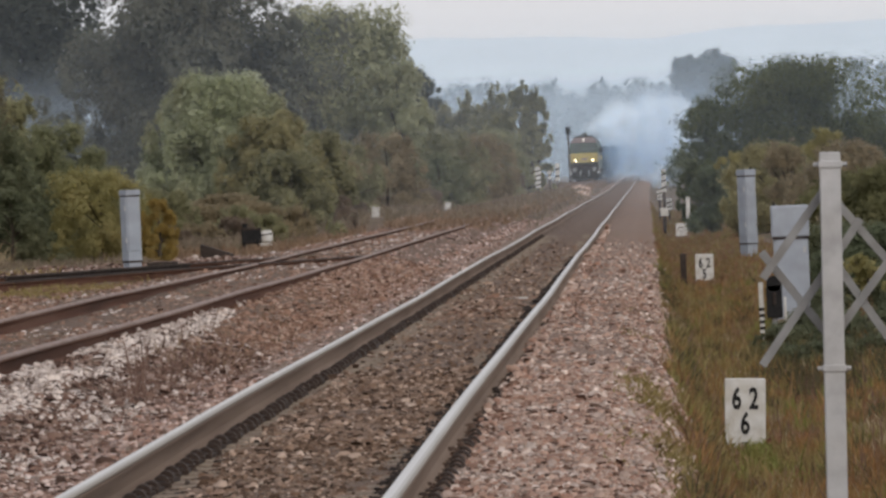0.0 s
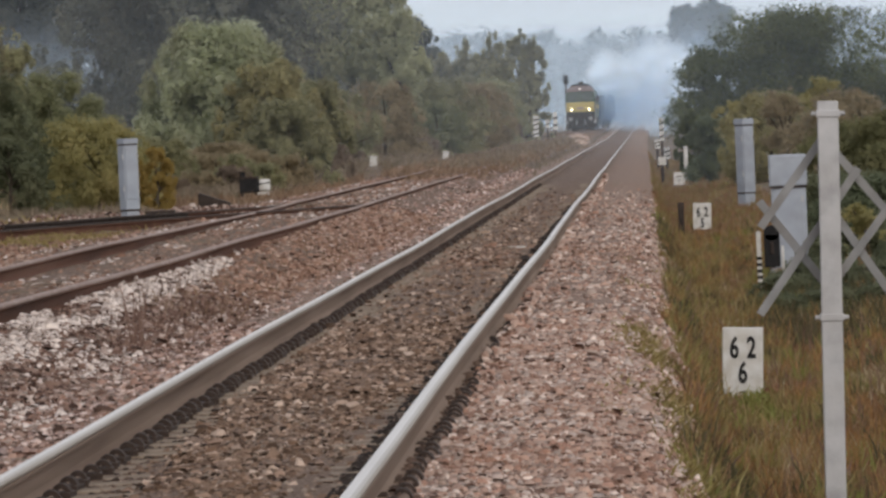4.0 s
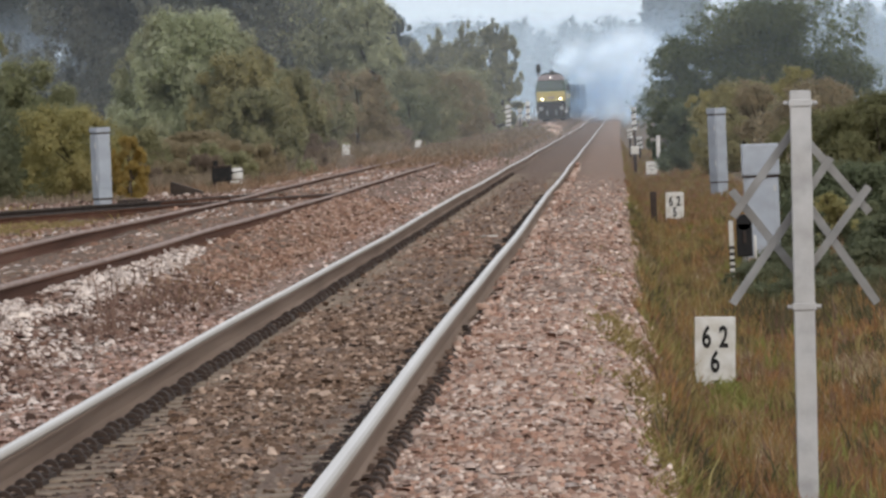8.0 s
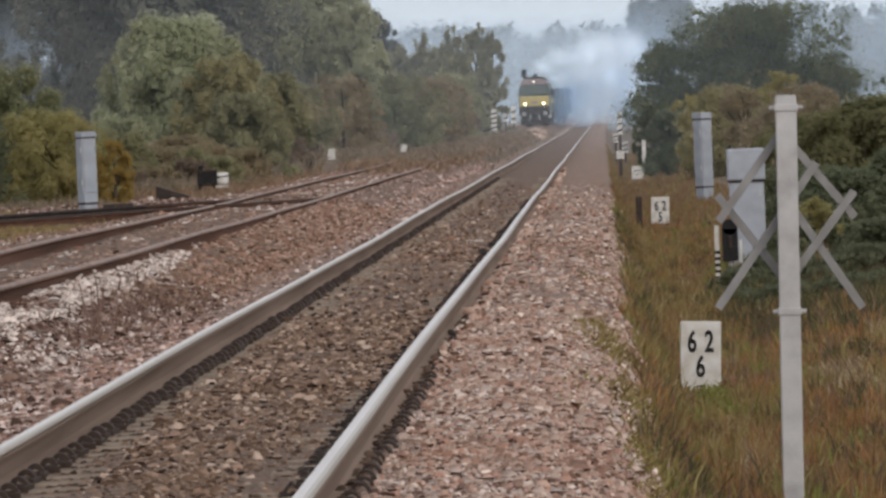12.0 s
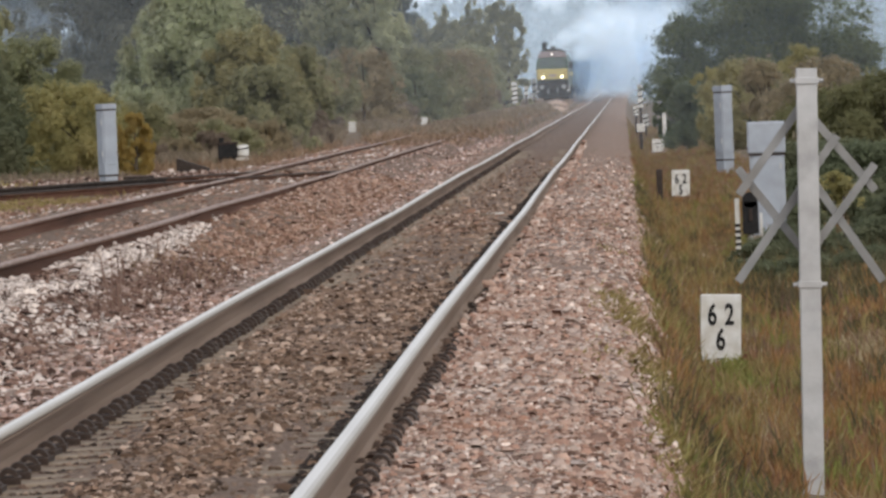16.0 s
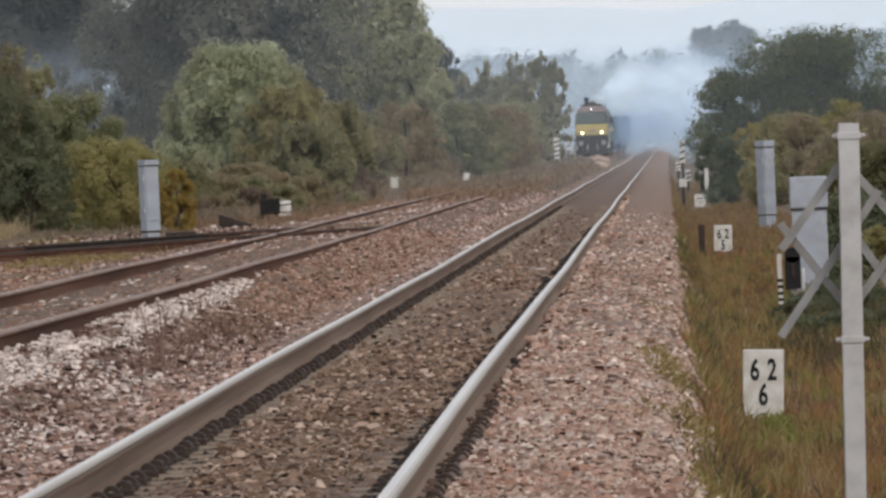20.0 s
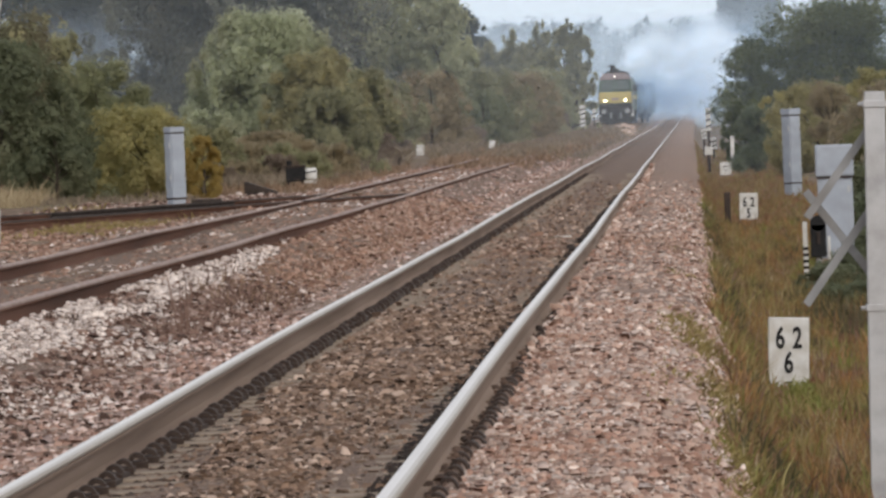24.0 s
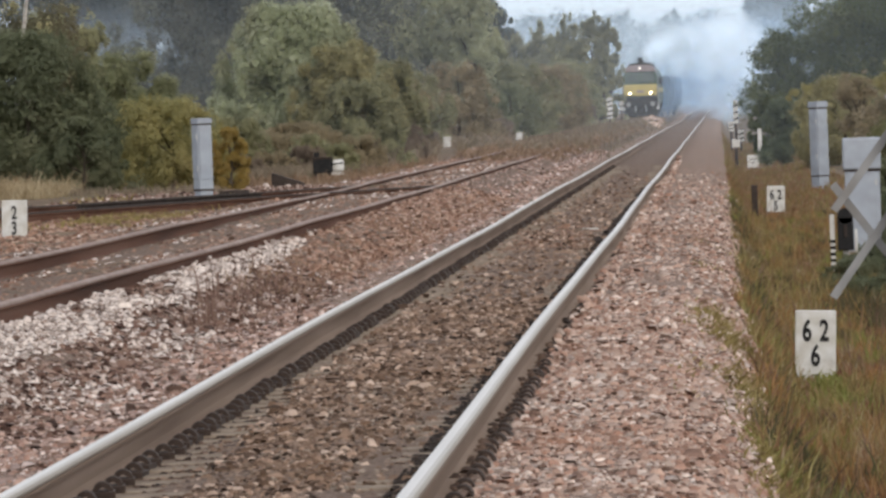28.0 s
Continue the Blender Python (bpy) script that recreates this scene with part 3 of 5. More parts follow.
def thinning(x, y):
    """Fewer and fewer loose stones lie on top farther along the line."""
    return rng.random(len(x)) < np.clip((180 - y) / 90, 0, 1) ** 1.2


def both(a, b):
    return lambda x, y: a(x, y) & b(x, y)


for x0, x1, kind, size, near, lab in ((-2.5, -1.25, "stone_brown", 0.0165, 36000, "brown oily crushed stones between the main rails"),
                                      (-1.05, 0.22, "stone_pink", 0.017, 36000, "pinkish crushed granite on the main line's shoulder"),
                                      (-3.5, -2.7, "stone_dull", 0.0165, 17000, "pinkish crushed stones beside the main line")):
    stones("ballast_stones", near, strip(x0, x1, 29, 62), size, M[kind], lab, lift=0.85, keep=off_rails)
    stones("ballast_stones", int(near * 0.34), strip(x0, x1, 60, 280), size, M[kind], lab + ", farther on", lift=0.7, keep=both(off_rails, thinning))
stones("ballast_stones", 15000, strip(-4.4, -3.3, 38, 72), 0.0175, M["stone_grey"], "mixed grey and white stones between the two tracks", lift=0.8)
stones("ballast_stones", 9000, strip(-4.4, -3.3, 68, 130), 0.018, M["stone_rust"], "orange-brown stones between the two tracks", lift=0.6)
stones("ballast_stones", 6000, strip(-4.4, -3.2, 90, 250), 0.016, M["stone_dull"], "dull pinkish stones between the two tracks, farther on")
# the dark stone colour paints in the shade between sleepers
stones("ballast_stones", 8000, strip(-2.5, -2.1, 29, 46), 0.013, M["stone_grit"], "stones coloured dark for the shade between the sleeper ends", lift=0.7,
       keep=lambda x, y: np.abs((y - 25.3 + 0.3) % 0.6 - 0.3) > 0.14)
stones("ballast_stones", 4600, strip(-1.38, -1.31, 30, 140), 0.012, M["tar"], "black stones along the inside of the rail", lift=1.5)
stones("ballast_stones", 1500, strip(-1.1, -1.065, 30, 60), 0.011, M["stone_grit"], "dark oily grit packed against the rail foot", lift=3.4)
stones("ballast_stones", 8000, strip(-1.06, -0.96, 46, 200), 0.015, M["stone_pink"], "stones banked against the rail foot", lift=2.6)
stones("ballast_stones", 3500, strip(-2.5, -0.1, 84, 98), 0.018, M["stone_rust"], "reddish stones strewn across the main line", keep=off_rails)


def in_heap(x, y):
    """The heap tapers away along the rusty rail, with ragged edges and a few gaps."""
    foot = np.interp(y, [44, 56, 66, 76, 84], [-3.98, -4.02, -4.04, -4.08, -4.34])
    edge = np.array([0.12 * noise.noise(Vector((b * 0.7, a * 2.0, 2.0))) for a, b in zip(x, y)])
    gap = np.array([noise.noise(Vector((a * 2.0, b * 0.35, 9.0))) > 0.42 for a, b in zip(x, y)])
    return (x < foot + edge) & ~gap


def off_rails_2(x, y):
    return np.abs(np.abs(x - track_2_x(y)) - 0.7525) > 0.11


stones("ballast_stones", 20000, strip(-4.42, -3.8, 44, 86), 0.0125, M["stone_white"], "heap of fresh white limestone beside the second track", lift=2.4, keep=in_heap)
stones("ballast_stones", 6000, strip(-4.2, -3.25, 40, 58), 0.0135, M["stone_white"], "white stones scattered down the bank", lift=1.1, keep=patchy(1.2, 0.0, 21.0))
stones("ballast_stones", 9000, strip(-6.9, -4.6, 55, 200), 0.02, M["stone_rust"], "rust-stained stones between the rusty rails", keep=off_rails_2)
stones("ballast_stones", 5000, strip(-7.6, -4.6, 60, 180), 0.019, M["stone_white"], "scattered white stones round the second track", keep=both(off_rails_2, patchy(0.9, 0.05, 27.0, 0.12)))
stones("ballast_stones", 2600, strip(-11, -7.0, 108, 150), 0.022, M["stone_grey"], "dull grey-brown stones beyond the turnout")
stones("ballast_stones", 4000, strip(-11, -7.0, 80, 112), 0.024, M["stone_rust"], "reddish stones round the turnout")


# ---- grass and weeds ----
def blades(name, n, place, height, width, material, label, lean=0.35, keep=None, base=ground_z):
    x, y = place(n)
    if keep is not None:
        k = keep(x, y)
        x, y = x[k], y[k]
    n = len(x)
    h = height * rng.lognormal(0, 0.3, n)
    a = rng.uniform(0, 2 * np.pi, n)
    w = width * rng.uniform(0.6, 1.5, n)
    lx, ly = rng.normal(0, lean, n) * h, rng.normal(0, lean, n) * h
    z = base(x, y)
    o = np.stack([x, y, z], -1)
    side = np.stack([np.cos(a) * w, np.sin(a) * w * 0.4, np.zeros(n)], -1)
    mid = o + np.stack([lx * 0.35, ly * 0.35, h * 0.6], -1)
    tip = o + np.stack([lx, ly, h], -1)
    v = np.stack([o - side, o + side, mid + side * 0.8, mid - side * 0.8, tip], 1).reshape(-1, 3)
    i = 5 * np.arange(n)[:, None]
    f = np.concatenate([i + np.array([[0, 1, 2]]), i + np.array([[0, 2, 3]]), i + np.array([[3, 2, 4]])])
    tagged(new(name, mesh_of(name, v, f, material)), label, "grass", kind="stuff")


def verge(x0, x1, y0, y1):
    def place(n):
        y = y0 * (y1 / y0) ** rng.uniform(0, 1, n)
        e = 0.18 + 0.16 * np.array([noise.noise(Vector((b * 0.23, 7.0, 0))) for b in y])
        return e + x0 + (x1 - x0) * rng.uniform(0, 1, n) ** 1.3, y
    return place


def clear_of_markers(x, y):
    """Grass is short where the marker stones stand."""
    return ~((np.abs(x - 0.97) < 0.13) & (y > 40) & (y < 44.3)) & ~((np.abs(x - 0.72) < 0.24) & (y > 57) & (y < 65.2)) & ~((np.abs(x - 1.09) < 0.26) & (y > 152) & (y < 160.4)) & ~((np.abs(x - 1.12) < 0.3) & (y > 258) & (y < 270.5))


def clear_of_white_stones(x, y):
    """Scrub is thin before the white stones by the hedge."""
    return ~((np.abs(x / y + 9.84 / 286) < 0.0012) & (y < 287)) & ~((np.abs(x / y + 8.2 / 325) < 0.0011) & (y < 326))


blades("grass", 80000, verge(0.02, 2.9, 34, 420), 0.1, 0.0065, LEAF["grass_mix"], "mixed brown, olive and green grass on the embankment", 0.4, keep=clear_of_markers)
blades("grass", 14000, verge(0.02, 2.8, 34, 420), 0.12, 0.006, LEAF["grass_red"], "reddish-brown dry grass on the embankment", 0.35, keep=both(patchy(1.7, 0.1, 31.0, 0.1), clear_of_markers))
blades("grass", 10000, verge(0.02, 2.9, 34, 420), 0.12, 0.006, LEAF["grass_olive"], "yellowish olive grass on the embankment", 0.35, keep=both(patchy(1.5, 0.1, 15.0, 0.1), clear_of_markers))
blades("grass", 9000, verge(0.05, 3.0, 34, 420), 0.13, 0.005, LEAF["grass_straw"], "straw-coloured grass on the embankment", 0.35, keep=both(patchy(1.8, 0.15, 1.0, 0.1), clear_of_markers))
blades("grass", 14000, verge(0.0, 2.8, 34, 420), 0.1, 0.006, LEAF["grass_green"], "green grass tufts on the embankment", 0.4, keep=both(patchy(1.7, 0.12, 3.0, 0.1), clear_of_markers))
blades("grass", 14000, verge(0.1, 2.8, 34, 420), 0.1, 0.006, LEAF["grass_dark"], "dark olive grass in hollows of the embankment", 0.35, keep=both(patchy(1.9, 0.1, 71.0, 0.1), clear_of_markers))
blades("dry_stalks", 2600, verge(0.25, 2.8, 44, 300), 0.24, 0.005, LEAF["grass_red"], "tall reddish dry stalks standing over the grass", 0.15, keep=clear_of_markers)
blades("dry_stalks", 420, strip(0.5, 2.6, 38, 75), 0.2, 0.007, LEAF["withered_dark"], "dark brown dock stalks standing in the grass", 0.12, keep=both(patchy(1.6, 0.1, 77.0, 0.15), clear_of_markers))
blades("grass", 26000, strip(0.4, 3.0, 33, 66), 0.085, 0.006, LEAF["grass_mix"], "mixed autumn grass close by", 0.45, keep=clear_of_markers)
blades("grass", 4000, strip(0.45, 3.0, 33, 64), 0.1, 0.0055, LEAF["grass_green"], "yellow-green grass close by", 0.4, keep=both(patchy(1.8, 0.15, 41.0, 0.12), clear_of_markers))
blades("grass", 9000, lambda n: (rng.uniform(0.3, 1.25, n), rng.uniform(70, 140, n)), 0.13, 0.007, LEAF["grass_olive"], "tall yellowish olive grass by the ballast", 0.3, keep=patchy(2.2, -0.05, 19.0, 0.08))
blades("grass", 5000, lambda n: (rng.uniform(0.5, 2.6, n), rng.uniform(34, 52, n)), 0.11, 0.0065, LEAF["grass_red"], "reddish-brown bent grass close by", 0.4, keep=both(patchy(2.0, 0.0, 23.0, 0.12), clear_of_markers))
blades("grass", 7000, lambda n: (rng.uniform(1.15, 3.3, n), rng.uniform(76, 92, n)), 0.17, 0.008, LEAF["grass_dark"], "dark olive grass at the edge of the brambles", 0.4)


def tufts(name, n, place, height, material, label, per=70, spread=0.055, keep=None):
    """Separate tussocks, each a fan of blades leaning out from one root."""
    def fans(count):
        x, y = place(count)
        if keep is not None:
            k = keep(x, y)
            x, y = x[k], y[k]
        x, y = np.repeat(x, per), np.repeat(y, per)
        return x + rng.normal(0, spread, len(x)), y + rng.normal(0, spread * 4, len(x))
    blades(name, n, fans, height, 0.006, material, label, 0.3)


TUFTS = (("grass_green", 90, 0.14, "yellow-green grass tussocks on the embankment"),
         ("grass_olive", 150, 0.16, "olive grass tussocks on the embankment"),
         ("grass_rust", 200, 0.16, "orange-brown dry grass tussocks on the embankment"),
         ("grass_straw", 34, 0.14, "pale straw grass tussocks on the embankment"),
         ("grass_dark", 170, 0.14, "dark tussocks in the grass of the embankment"))
for kind, n, h, lab in TUFTS:
    tufts("grass_tussocks", n, verge(0.08, 2.7, 37, 150), h, LEAF[kind], lab, keep=clear_of_markers)
tufts("dry_stalks", 130, verge(0.15, 2.6, 38, 90), 0.2, LEAF["withered_dark"], "thin dark dead stalks in the grass", per=5, spread=0.02, keep=clear_of_markers)
# dark blades stand for the shadow where grass meets ballast
tufts("grass_tussocks", 70, lambda n: (rng.uniform(0.24, 0.42, n), rng.uniform(66, 140, n)), 0.12, LEAF["grass_dark"], "dark grass for the shadow along the ballast edge")
blades("grass", 2600, lambda n: (rng.normal(1.93, 0.14, n), rng.uniform(60, 67, n)), 0.09, 0.009, LEAF["grass_straw"], "pale bleached grass beside a sign post", 0.7)
blades("grass", 2600, lambda n: (rng.uniform(0.46, 0.98, n), rng.uniform(56, 65, n)), 0.035, 0.008, LEAF["grass_red"], "short trodden grass before a marker stone", 0.8)
blades("grass", 1200, lambda n: (rng.uniform(0.8, 1.4, n), rng.uniform(150, 160, n)), 0.05, 0.011, LEAF["grass_red"], "short grass before a marker stone", 0.8)
blades("weeds", 520, lambda n: (rng.normal(0.85, 0.13, n), rng.uniform(57.5, 64.7, n)), 0.085, 0.009, LEAF["grass_green"], "green weed growing at the foot of a marker stone", 0.7)
stones("ballast_stones", 2600, strip(-0.25, 0.3, 36, 110), 0.015, M["stone_pink"], "pale stones rolled down to the grass edge", lift=0.9)
blades("weeds", 4500, strip(-0.3, 0.22, 40, 120), 0.045, 0.009, LEAF["grass_olive"], "small green weeds creeping over the ballast edge", 0.9, keep=patchy(1.6, 0.22, 6.0))
for wx, wy, n in ((-0.13, 58, 900), (0.0, 55, 1300), (0.1, 47, 1100), (0.16, 41, 800), (0.2, 37, 700)):
    blades("weeds", n, lambda k: (rng.normal(wx, 0.07, k), rng.normal(wy, 1.6, k)), 0.055, 0.008, LEAF["grass_olive"], "tuft of olive green weeds on the ballast edge", 0.8)
blades("weeds", 1300, lambda n: (rng.normal(-3.66, 0.2, n), rng.uniform(54, 68, n)), 0.075, 0.004, LEAF["withered_dark"], "brown withered weeds below the white heap", 0.5)
blades("weeds", 700, strip(-4.1, -3.3, 62, 100), 0.1, 0.005, LEAF["withered"], "thin reddish weeds between the tracks", 0.5, keep=patchy(0.9, 0.0, 8.0))
for wx, wy, n in ((-3.66, 56.2, 14), (-3.9, 60.5, 8), (-3.75, 64, 7), (-4.05, 67, 5)):
    blades("weeds", n, lambda k: (rng.normal(wx, 0.03, k), rng.normal(wy, 0.3, k)), 0.26, 0.006, LEAF["withered_dark"], "tall dead stalk with a brown seed head before the white heap", 0.1)
blades("grass", 42000, strip(-18, -6.9, 150, 560), 0.13, 0.012, LEAF["withered"], "brown rough grass beside the second track", 0.6, keep=lambda x, y: (x < track_2_x(y) - 1.4) & clear_of_white_stones(x, y))
blades("grass", 8000, strip(-18, -9.2, 153, 240), 0.14, 0.009, LEAF["grass_straw"], "pale straw grass below the bushes", 0.7, keep=patchy(0.5, -0.1, 4.0))
blades("grass", 2600, lambda n: (rng.uniform(-8.7, -7.2, n), rng.uniform(103, 114, n)), 0.06, 0.008, LEAF["grass_olive"], "low green grass behind a marker by the turnout", 0.7, keep=patchy(0.5, -0.1, 61.0))
blades("grass", 2600, strip(-11, -7.0, 85, 135), 0.08, 0.01, LEAF["grass_olive"], "low green grass by the turnout", 0.7, keep=patchy(0.6, 0.05, 9.0))
blades("weeds", 9000, lambda n: (rng.normal(-5.3, 0.8, n), rng.uniform(225, 560, n)), 0.2, 0.02, LEAF["scrub"], "tall dry weeds grown over the rusty rails", 0.5)
blades("weeds", 14000, strip(-6.9, -3.9, 190, 640), 0.13, 0.016, LEAF["withered"], "brown weeds growing over the far second track", 0.6, keep=patchy(0.7, -0.1, 11.0))


blades("scrub", 7000, lambda n: (rng.normal(-9.4, 0.6, n), rng.uniform(164, 186, n)), 0.22, 0.011, LEAF["scrub"], "brown leafless scrub below the willow", 0.7)
blades("scrub", 12000, strip(-10.2, -7.9, 190, 420), 0.36, 0.014, LEAF["scrub"], "brown and olive scrub along the foot of the hedge", 0.7, keep=both(patchy(0.5, -0.1, 51.0), clear_of_white_stones))
blades("scrub", 900, lambda n: (rng.uniform(-12.2, -9.0, n), rng.uniform(142, 147, n)), 0.12, 0.009, LEAF["scrub"], "dull dry stalks at the foot of the bushes", 0.5)
blades("scrub", 4200, lambda n: (rng.uniform(-14.5, -12.0, n) + rng.normal(0, 0.15, n), rng.uniform(140, 148, n)), 0.24, 0.009, LEAF["grass_straw"], "pale dry grass below the dark bushes", 0.6)


# ---- trees and bushes ----
def leaves(blobs, per, size, material, name, droop=0.0, core=None, rough=0.45):
    """A crown of small leaves gathered in clumps, each clump an uneven shell with some leaves inside; the leaves point outwards and up from the core of the crown."""
    vs = []
    mean = sum(q[3] * q[4] for q in blobs) / len(blobs)
    for (bx, by, bz, r, rz) in blobs:
        n = int(1.62 * per * (0.7 + 0.6 * rng.random()) * min(1.5, max(0.12, r * rz / mean)))
        d = rng.normal(size=(n, 3))
        d /= np.linalg.norm(d, axis=1)[:, None]
        rad = rng.uniform(0.3, 1.0, n) ** 0.6 * (1 + 0.1 * rng.normal(size=n))
        p = d * rad[:, None] * np.array([r, r, rz]) + np.array([bx, by, bz])
        p[:, 2] -= droop * rng.random(n) * rz
        if core is None:
            out = d
        else:
            out = (p - np.array(core[:3])) / np.array([core[3], core[3], core[4]])
            out /= np.linalg.norm(out, axis=1)[:, None] + 0.05
        nrm = 0.45 * d + 0.75 * out + rng.normal(size=(n, 3)) * rough + np.array([0, 0, 0.2])
        nrm /= np.linalg.norm(nrm, axis=1)[:, None]
        t = out * 0.5 + np.array([0, 0, 0.55]) + rng.normal(size=(n, 3)) * 0.55
        t -= nrm * (t * nrm).sum(1)[:, None]
        t /= np.linalg.norm(t, axis=1)[:, None]
        b = np.cross(nrm, t)
        s = (0.6 * size * rng.lognormal(0, 0.35, n))[:, None]
        s[rad < 0.7] *= 1.5
        vs.append(np.stack([p + t * s * 1.15, p - t * s * 0.75 - b * s * 0.55, p - t * s * 0.75 + b * s * 0.55 + nrm * s * 0.15], 1).reshape(-1, 3))
    v = np.concatenate(vs)
    f = np.arange(len(v)).reshape(-1, 3)
    return mesh_of(name, v, f, material)


def tree(name, x, y, width, top, material, label, category="tree", blobs=34, per=237, leaf=0.143, low=0.12, spread=1.0, depth=0.8, droop=0.0,
         ragged=0.25, seed=0, dome=False, rough=0.45, clumpy=False, feather=0, boughs=()):
    """A tapered trunk with limbs that reach into the clumps of the crown."""
    global rng
    keep_rng, rng = rng, np.random.default_rng(1000 + seed + int(abs(x) * 37 + y))
    z0 = ground_at(x, y)
    h = top - z0
    root = thing(name, pose(x, y, z0), label, category)
    leaf = leaf * (1.3 if y > 450 else 1.0)
    cl = []
    for _ in range(blobs):
        u = rng.random()
        zc = low + (0.9 - low) * u
        env = math.sqrt(max(0.05, 1 - ((zc - 0.42) / 0.6) ** 2))
        a, rr = rng.uniform(0, 2 * math.pi), math.sqrt(rng.random()) * env * (1 + ragged * rng.normal())
        r = width * spread * rng.uniform(0.1, 0.19)
        rz = min(r * rng.uniform(0.7, 1.1), h * 0.2)
        if dome:
            # clumps lie over a rounded heap that is widest near the ground
            zc = low + (0.94 - low) * u ** 1.15
            a, rr = rng.uniform(0, 2 * math.pi), math.sqrt(rng.uniform(0.15, 1)) * math.sqrt(max(0.0, 1 - ((zc - low) / (1 - low)) ** 2.4)) * (1 + 0.3 * ragged * rng.normal())
            r = width * rng.uniform(0.07, 0.13)
            rz = min(r * rng.uniform(0.8, 1.3), h * 0.16)
        cl.append((math.cos(a) * rr * (width / 2 - r * 0.7), math.sin(a) * rr * depth * (width / 2 - r * 0.7), min(zc * h, h - rz * 0.95), r, rz))
    # a few shoots stand out of the outline
    for _ in range(max(5, blobs // 2)):
        a, u = rng.uniform(0, 2 * math.pi), rng.uniform(0.35, 1.0)
        e = math.sqrt(max(0.05, 1 - ((min(u, 0.98) - 0.42) / 0.6) ** 2))
        r = width * rng.uniform(0.035, 0.07)
        r, up = r * 0.8, rng.uniform(1.0, 2.2)
        cl.append((math.cos(a) * e * width * 0.44, math.sin(a) * e * width * 0.36, u * h * 1.01 - r * up, r, r * up))
    # thin upright shoots, then single boughs that reach out of the crown
    for _ in range(feather):
        a, u, r = rng.uniform(0, 2 * math.pi), rng.uniform(0.5, 1.08), width * rng.uniform(0.018, 0.04)
        e = rng.uniform(0.0, 1.0) * (1.3 - u)
        cl.append((math.cos(a) * e * width * 0.55, math.sin(a) * e * width * 0.4, u * h - r * 6, r, r * 6))
    cl += list(boughs)
    per = per * blobs / len(cl) * 1.15
    crown = new("crown", leaves(cl, per, leaf, material, "crown", droop, None if clumpy else (0, 0, 0.3 * h, width / 2, 0.6 * h), rough))
    crown.parent = root
    bm = bmesh.new()
    r0 = max(0.04, h * 0.022)
    rod((0, 0, -0.15), (0.03 * h, 0, h * 0.45), r0, 8, r0 * 0.6, bm=bm)
    rod((0.03 * h, 0, h * 0.45), (0.01 * h, 0.02 * h, h * 0.8), r0 * 0.6, 7, r0 * 0.2, bm=bm)
    part("trunk", bm, M["bark"], root)
    for k in range(0, min(len(cl), 30), 4):
        bx, by, bz, r, rz = cl[k]
        s = min(bz * 0.55, h * 0.45)
        part("limb", rod((0.03 * h * s / (0.45 * h), 0, s), (bx, by, bz), r0 * 0.4, 6, r0 * 0.1), M["bark"], root)
    rng = keep_rng
    return root


# left of the line, near to far
tree("bush", -13.2, 150, 3.9, 3.2, LEAF["dark"], "dark green broadleaf bush at the edge of the yard", "bush", blobs=90, per=190, leaf=0.062, low=0.0, ragged=0.5, dome=True)
tree("bush", -13.6, 154, 3.2, 3.9, LEAF["thorn"], "tall brownish thorn bush at the edge of the yard", "bush", blobs=60, per=150, leaf=0.06, low=0.25, ragged=0.6)
tree("bush", -11.9, 147.5, 1.9, 1.5, LEAF["dark"], "low dark green bush at the edge of the yard", "bush", blobs=44, per=150, leaf=0.05, low=0.0, ragged=0.5, dome=True)
tree("bush", -15.2, 185, 3.0, 4.3, LEAF["olive"], "tall dark green bush behind the yard", "bush", blobs=46, per=200, leaf=0.085, low=0.0, ragged=0.5)
tree("bush", -12.9, 172, 3.0, 3.0, LEAF["sage"], "dull sage green shrub behind the yard", "shrub", blobs=70, per=150, leaf=0.058, low=0.0, dome=True, ragged=0.5)
tree("bush", -10.35, 149, 2.6, 1.8, LEAF["yellow"], "yellow-green autumn shrub behind a grey cabinet", "shrub", blobs=60, per=160, leaf=0.046, low=0.0, dome=True, ragged=0.4)
tree("bush", -10.9, 151, 1.6, 1.9, LEAF["yellow"], "yellowish shrub behind a grey cabinet", "shrub", blobs=40, per=110, leaf=0.046, low=0.0, ragged=0.5)
tree("bush", -9.05, 146, 0.85, 1.2, LEAF["orange"], "small orange-yellow shrub beside a grey cabinet", "shrub", blobs=80, per=80, leaf=0.03, low=0.0, ragged=0.4, dome=True, rough=0.6)
tree("bush", -10.65, 200, 4.8, 4.35, LEAF["willow"], "rounded silvery green willow bush", "bush", blobs=190, per=260, leaf=0.07, low=0.0, droop=0.2, dome=True, ragged=0.3)
tree("bush", -9.35, 198, 3.2, 3.25, LEAF["gold"], "olive-yellow shrub leaning on a willow", "shrub", blobs=90, per=170, leaf=0.062, low=0.0, ragged=0.4, dome=True)
tree("bush", -8.85, 196, 2.7, 2.2, LEAF["olive"], "olive shrub below a willow", "shrub", blobs=70, per=170, leaf=0.058, low=0.0, ragged=0.5, dome=True)
tree("bush", -9.9, 187, 2.8, 1.2, LEAF["russet"], "low olive-brown shrub before a willow", "shrub", blobs=70, per=170, leaf=0.05, low=0.0, ragged=0.4, dome=True)
tree("bush", -11.8, 193, 2.4, 1.8, LEAF["willow"], "silvery green shrub below a willow", "shrub", blobs=60, per=150, leaf=0.056, low=0.0, ragged=0.4, dome=True)
tree("bush", -9.9, 182, 2.6, 1.0, LEAF["russet"], "brown withered scrub beside the point lever", "shrub", ragged=0.7, blobs=40, per=150, leaf=0.046, low=0.0, dome=True)
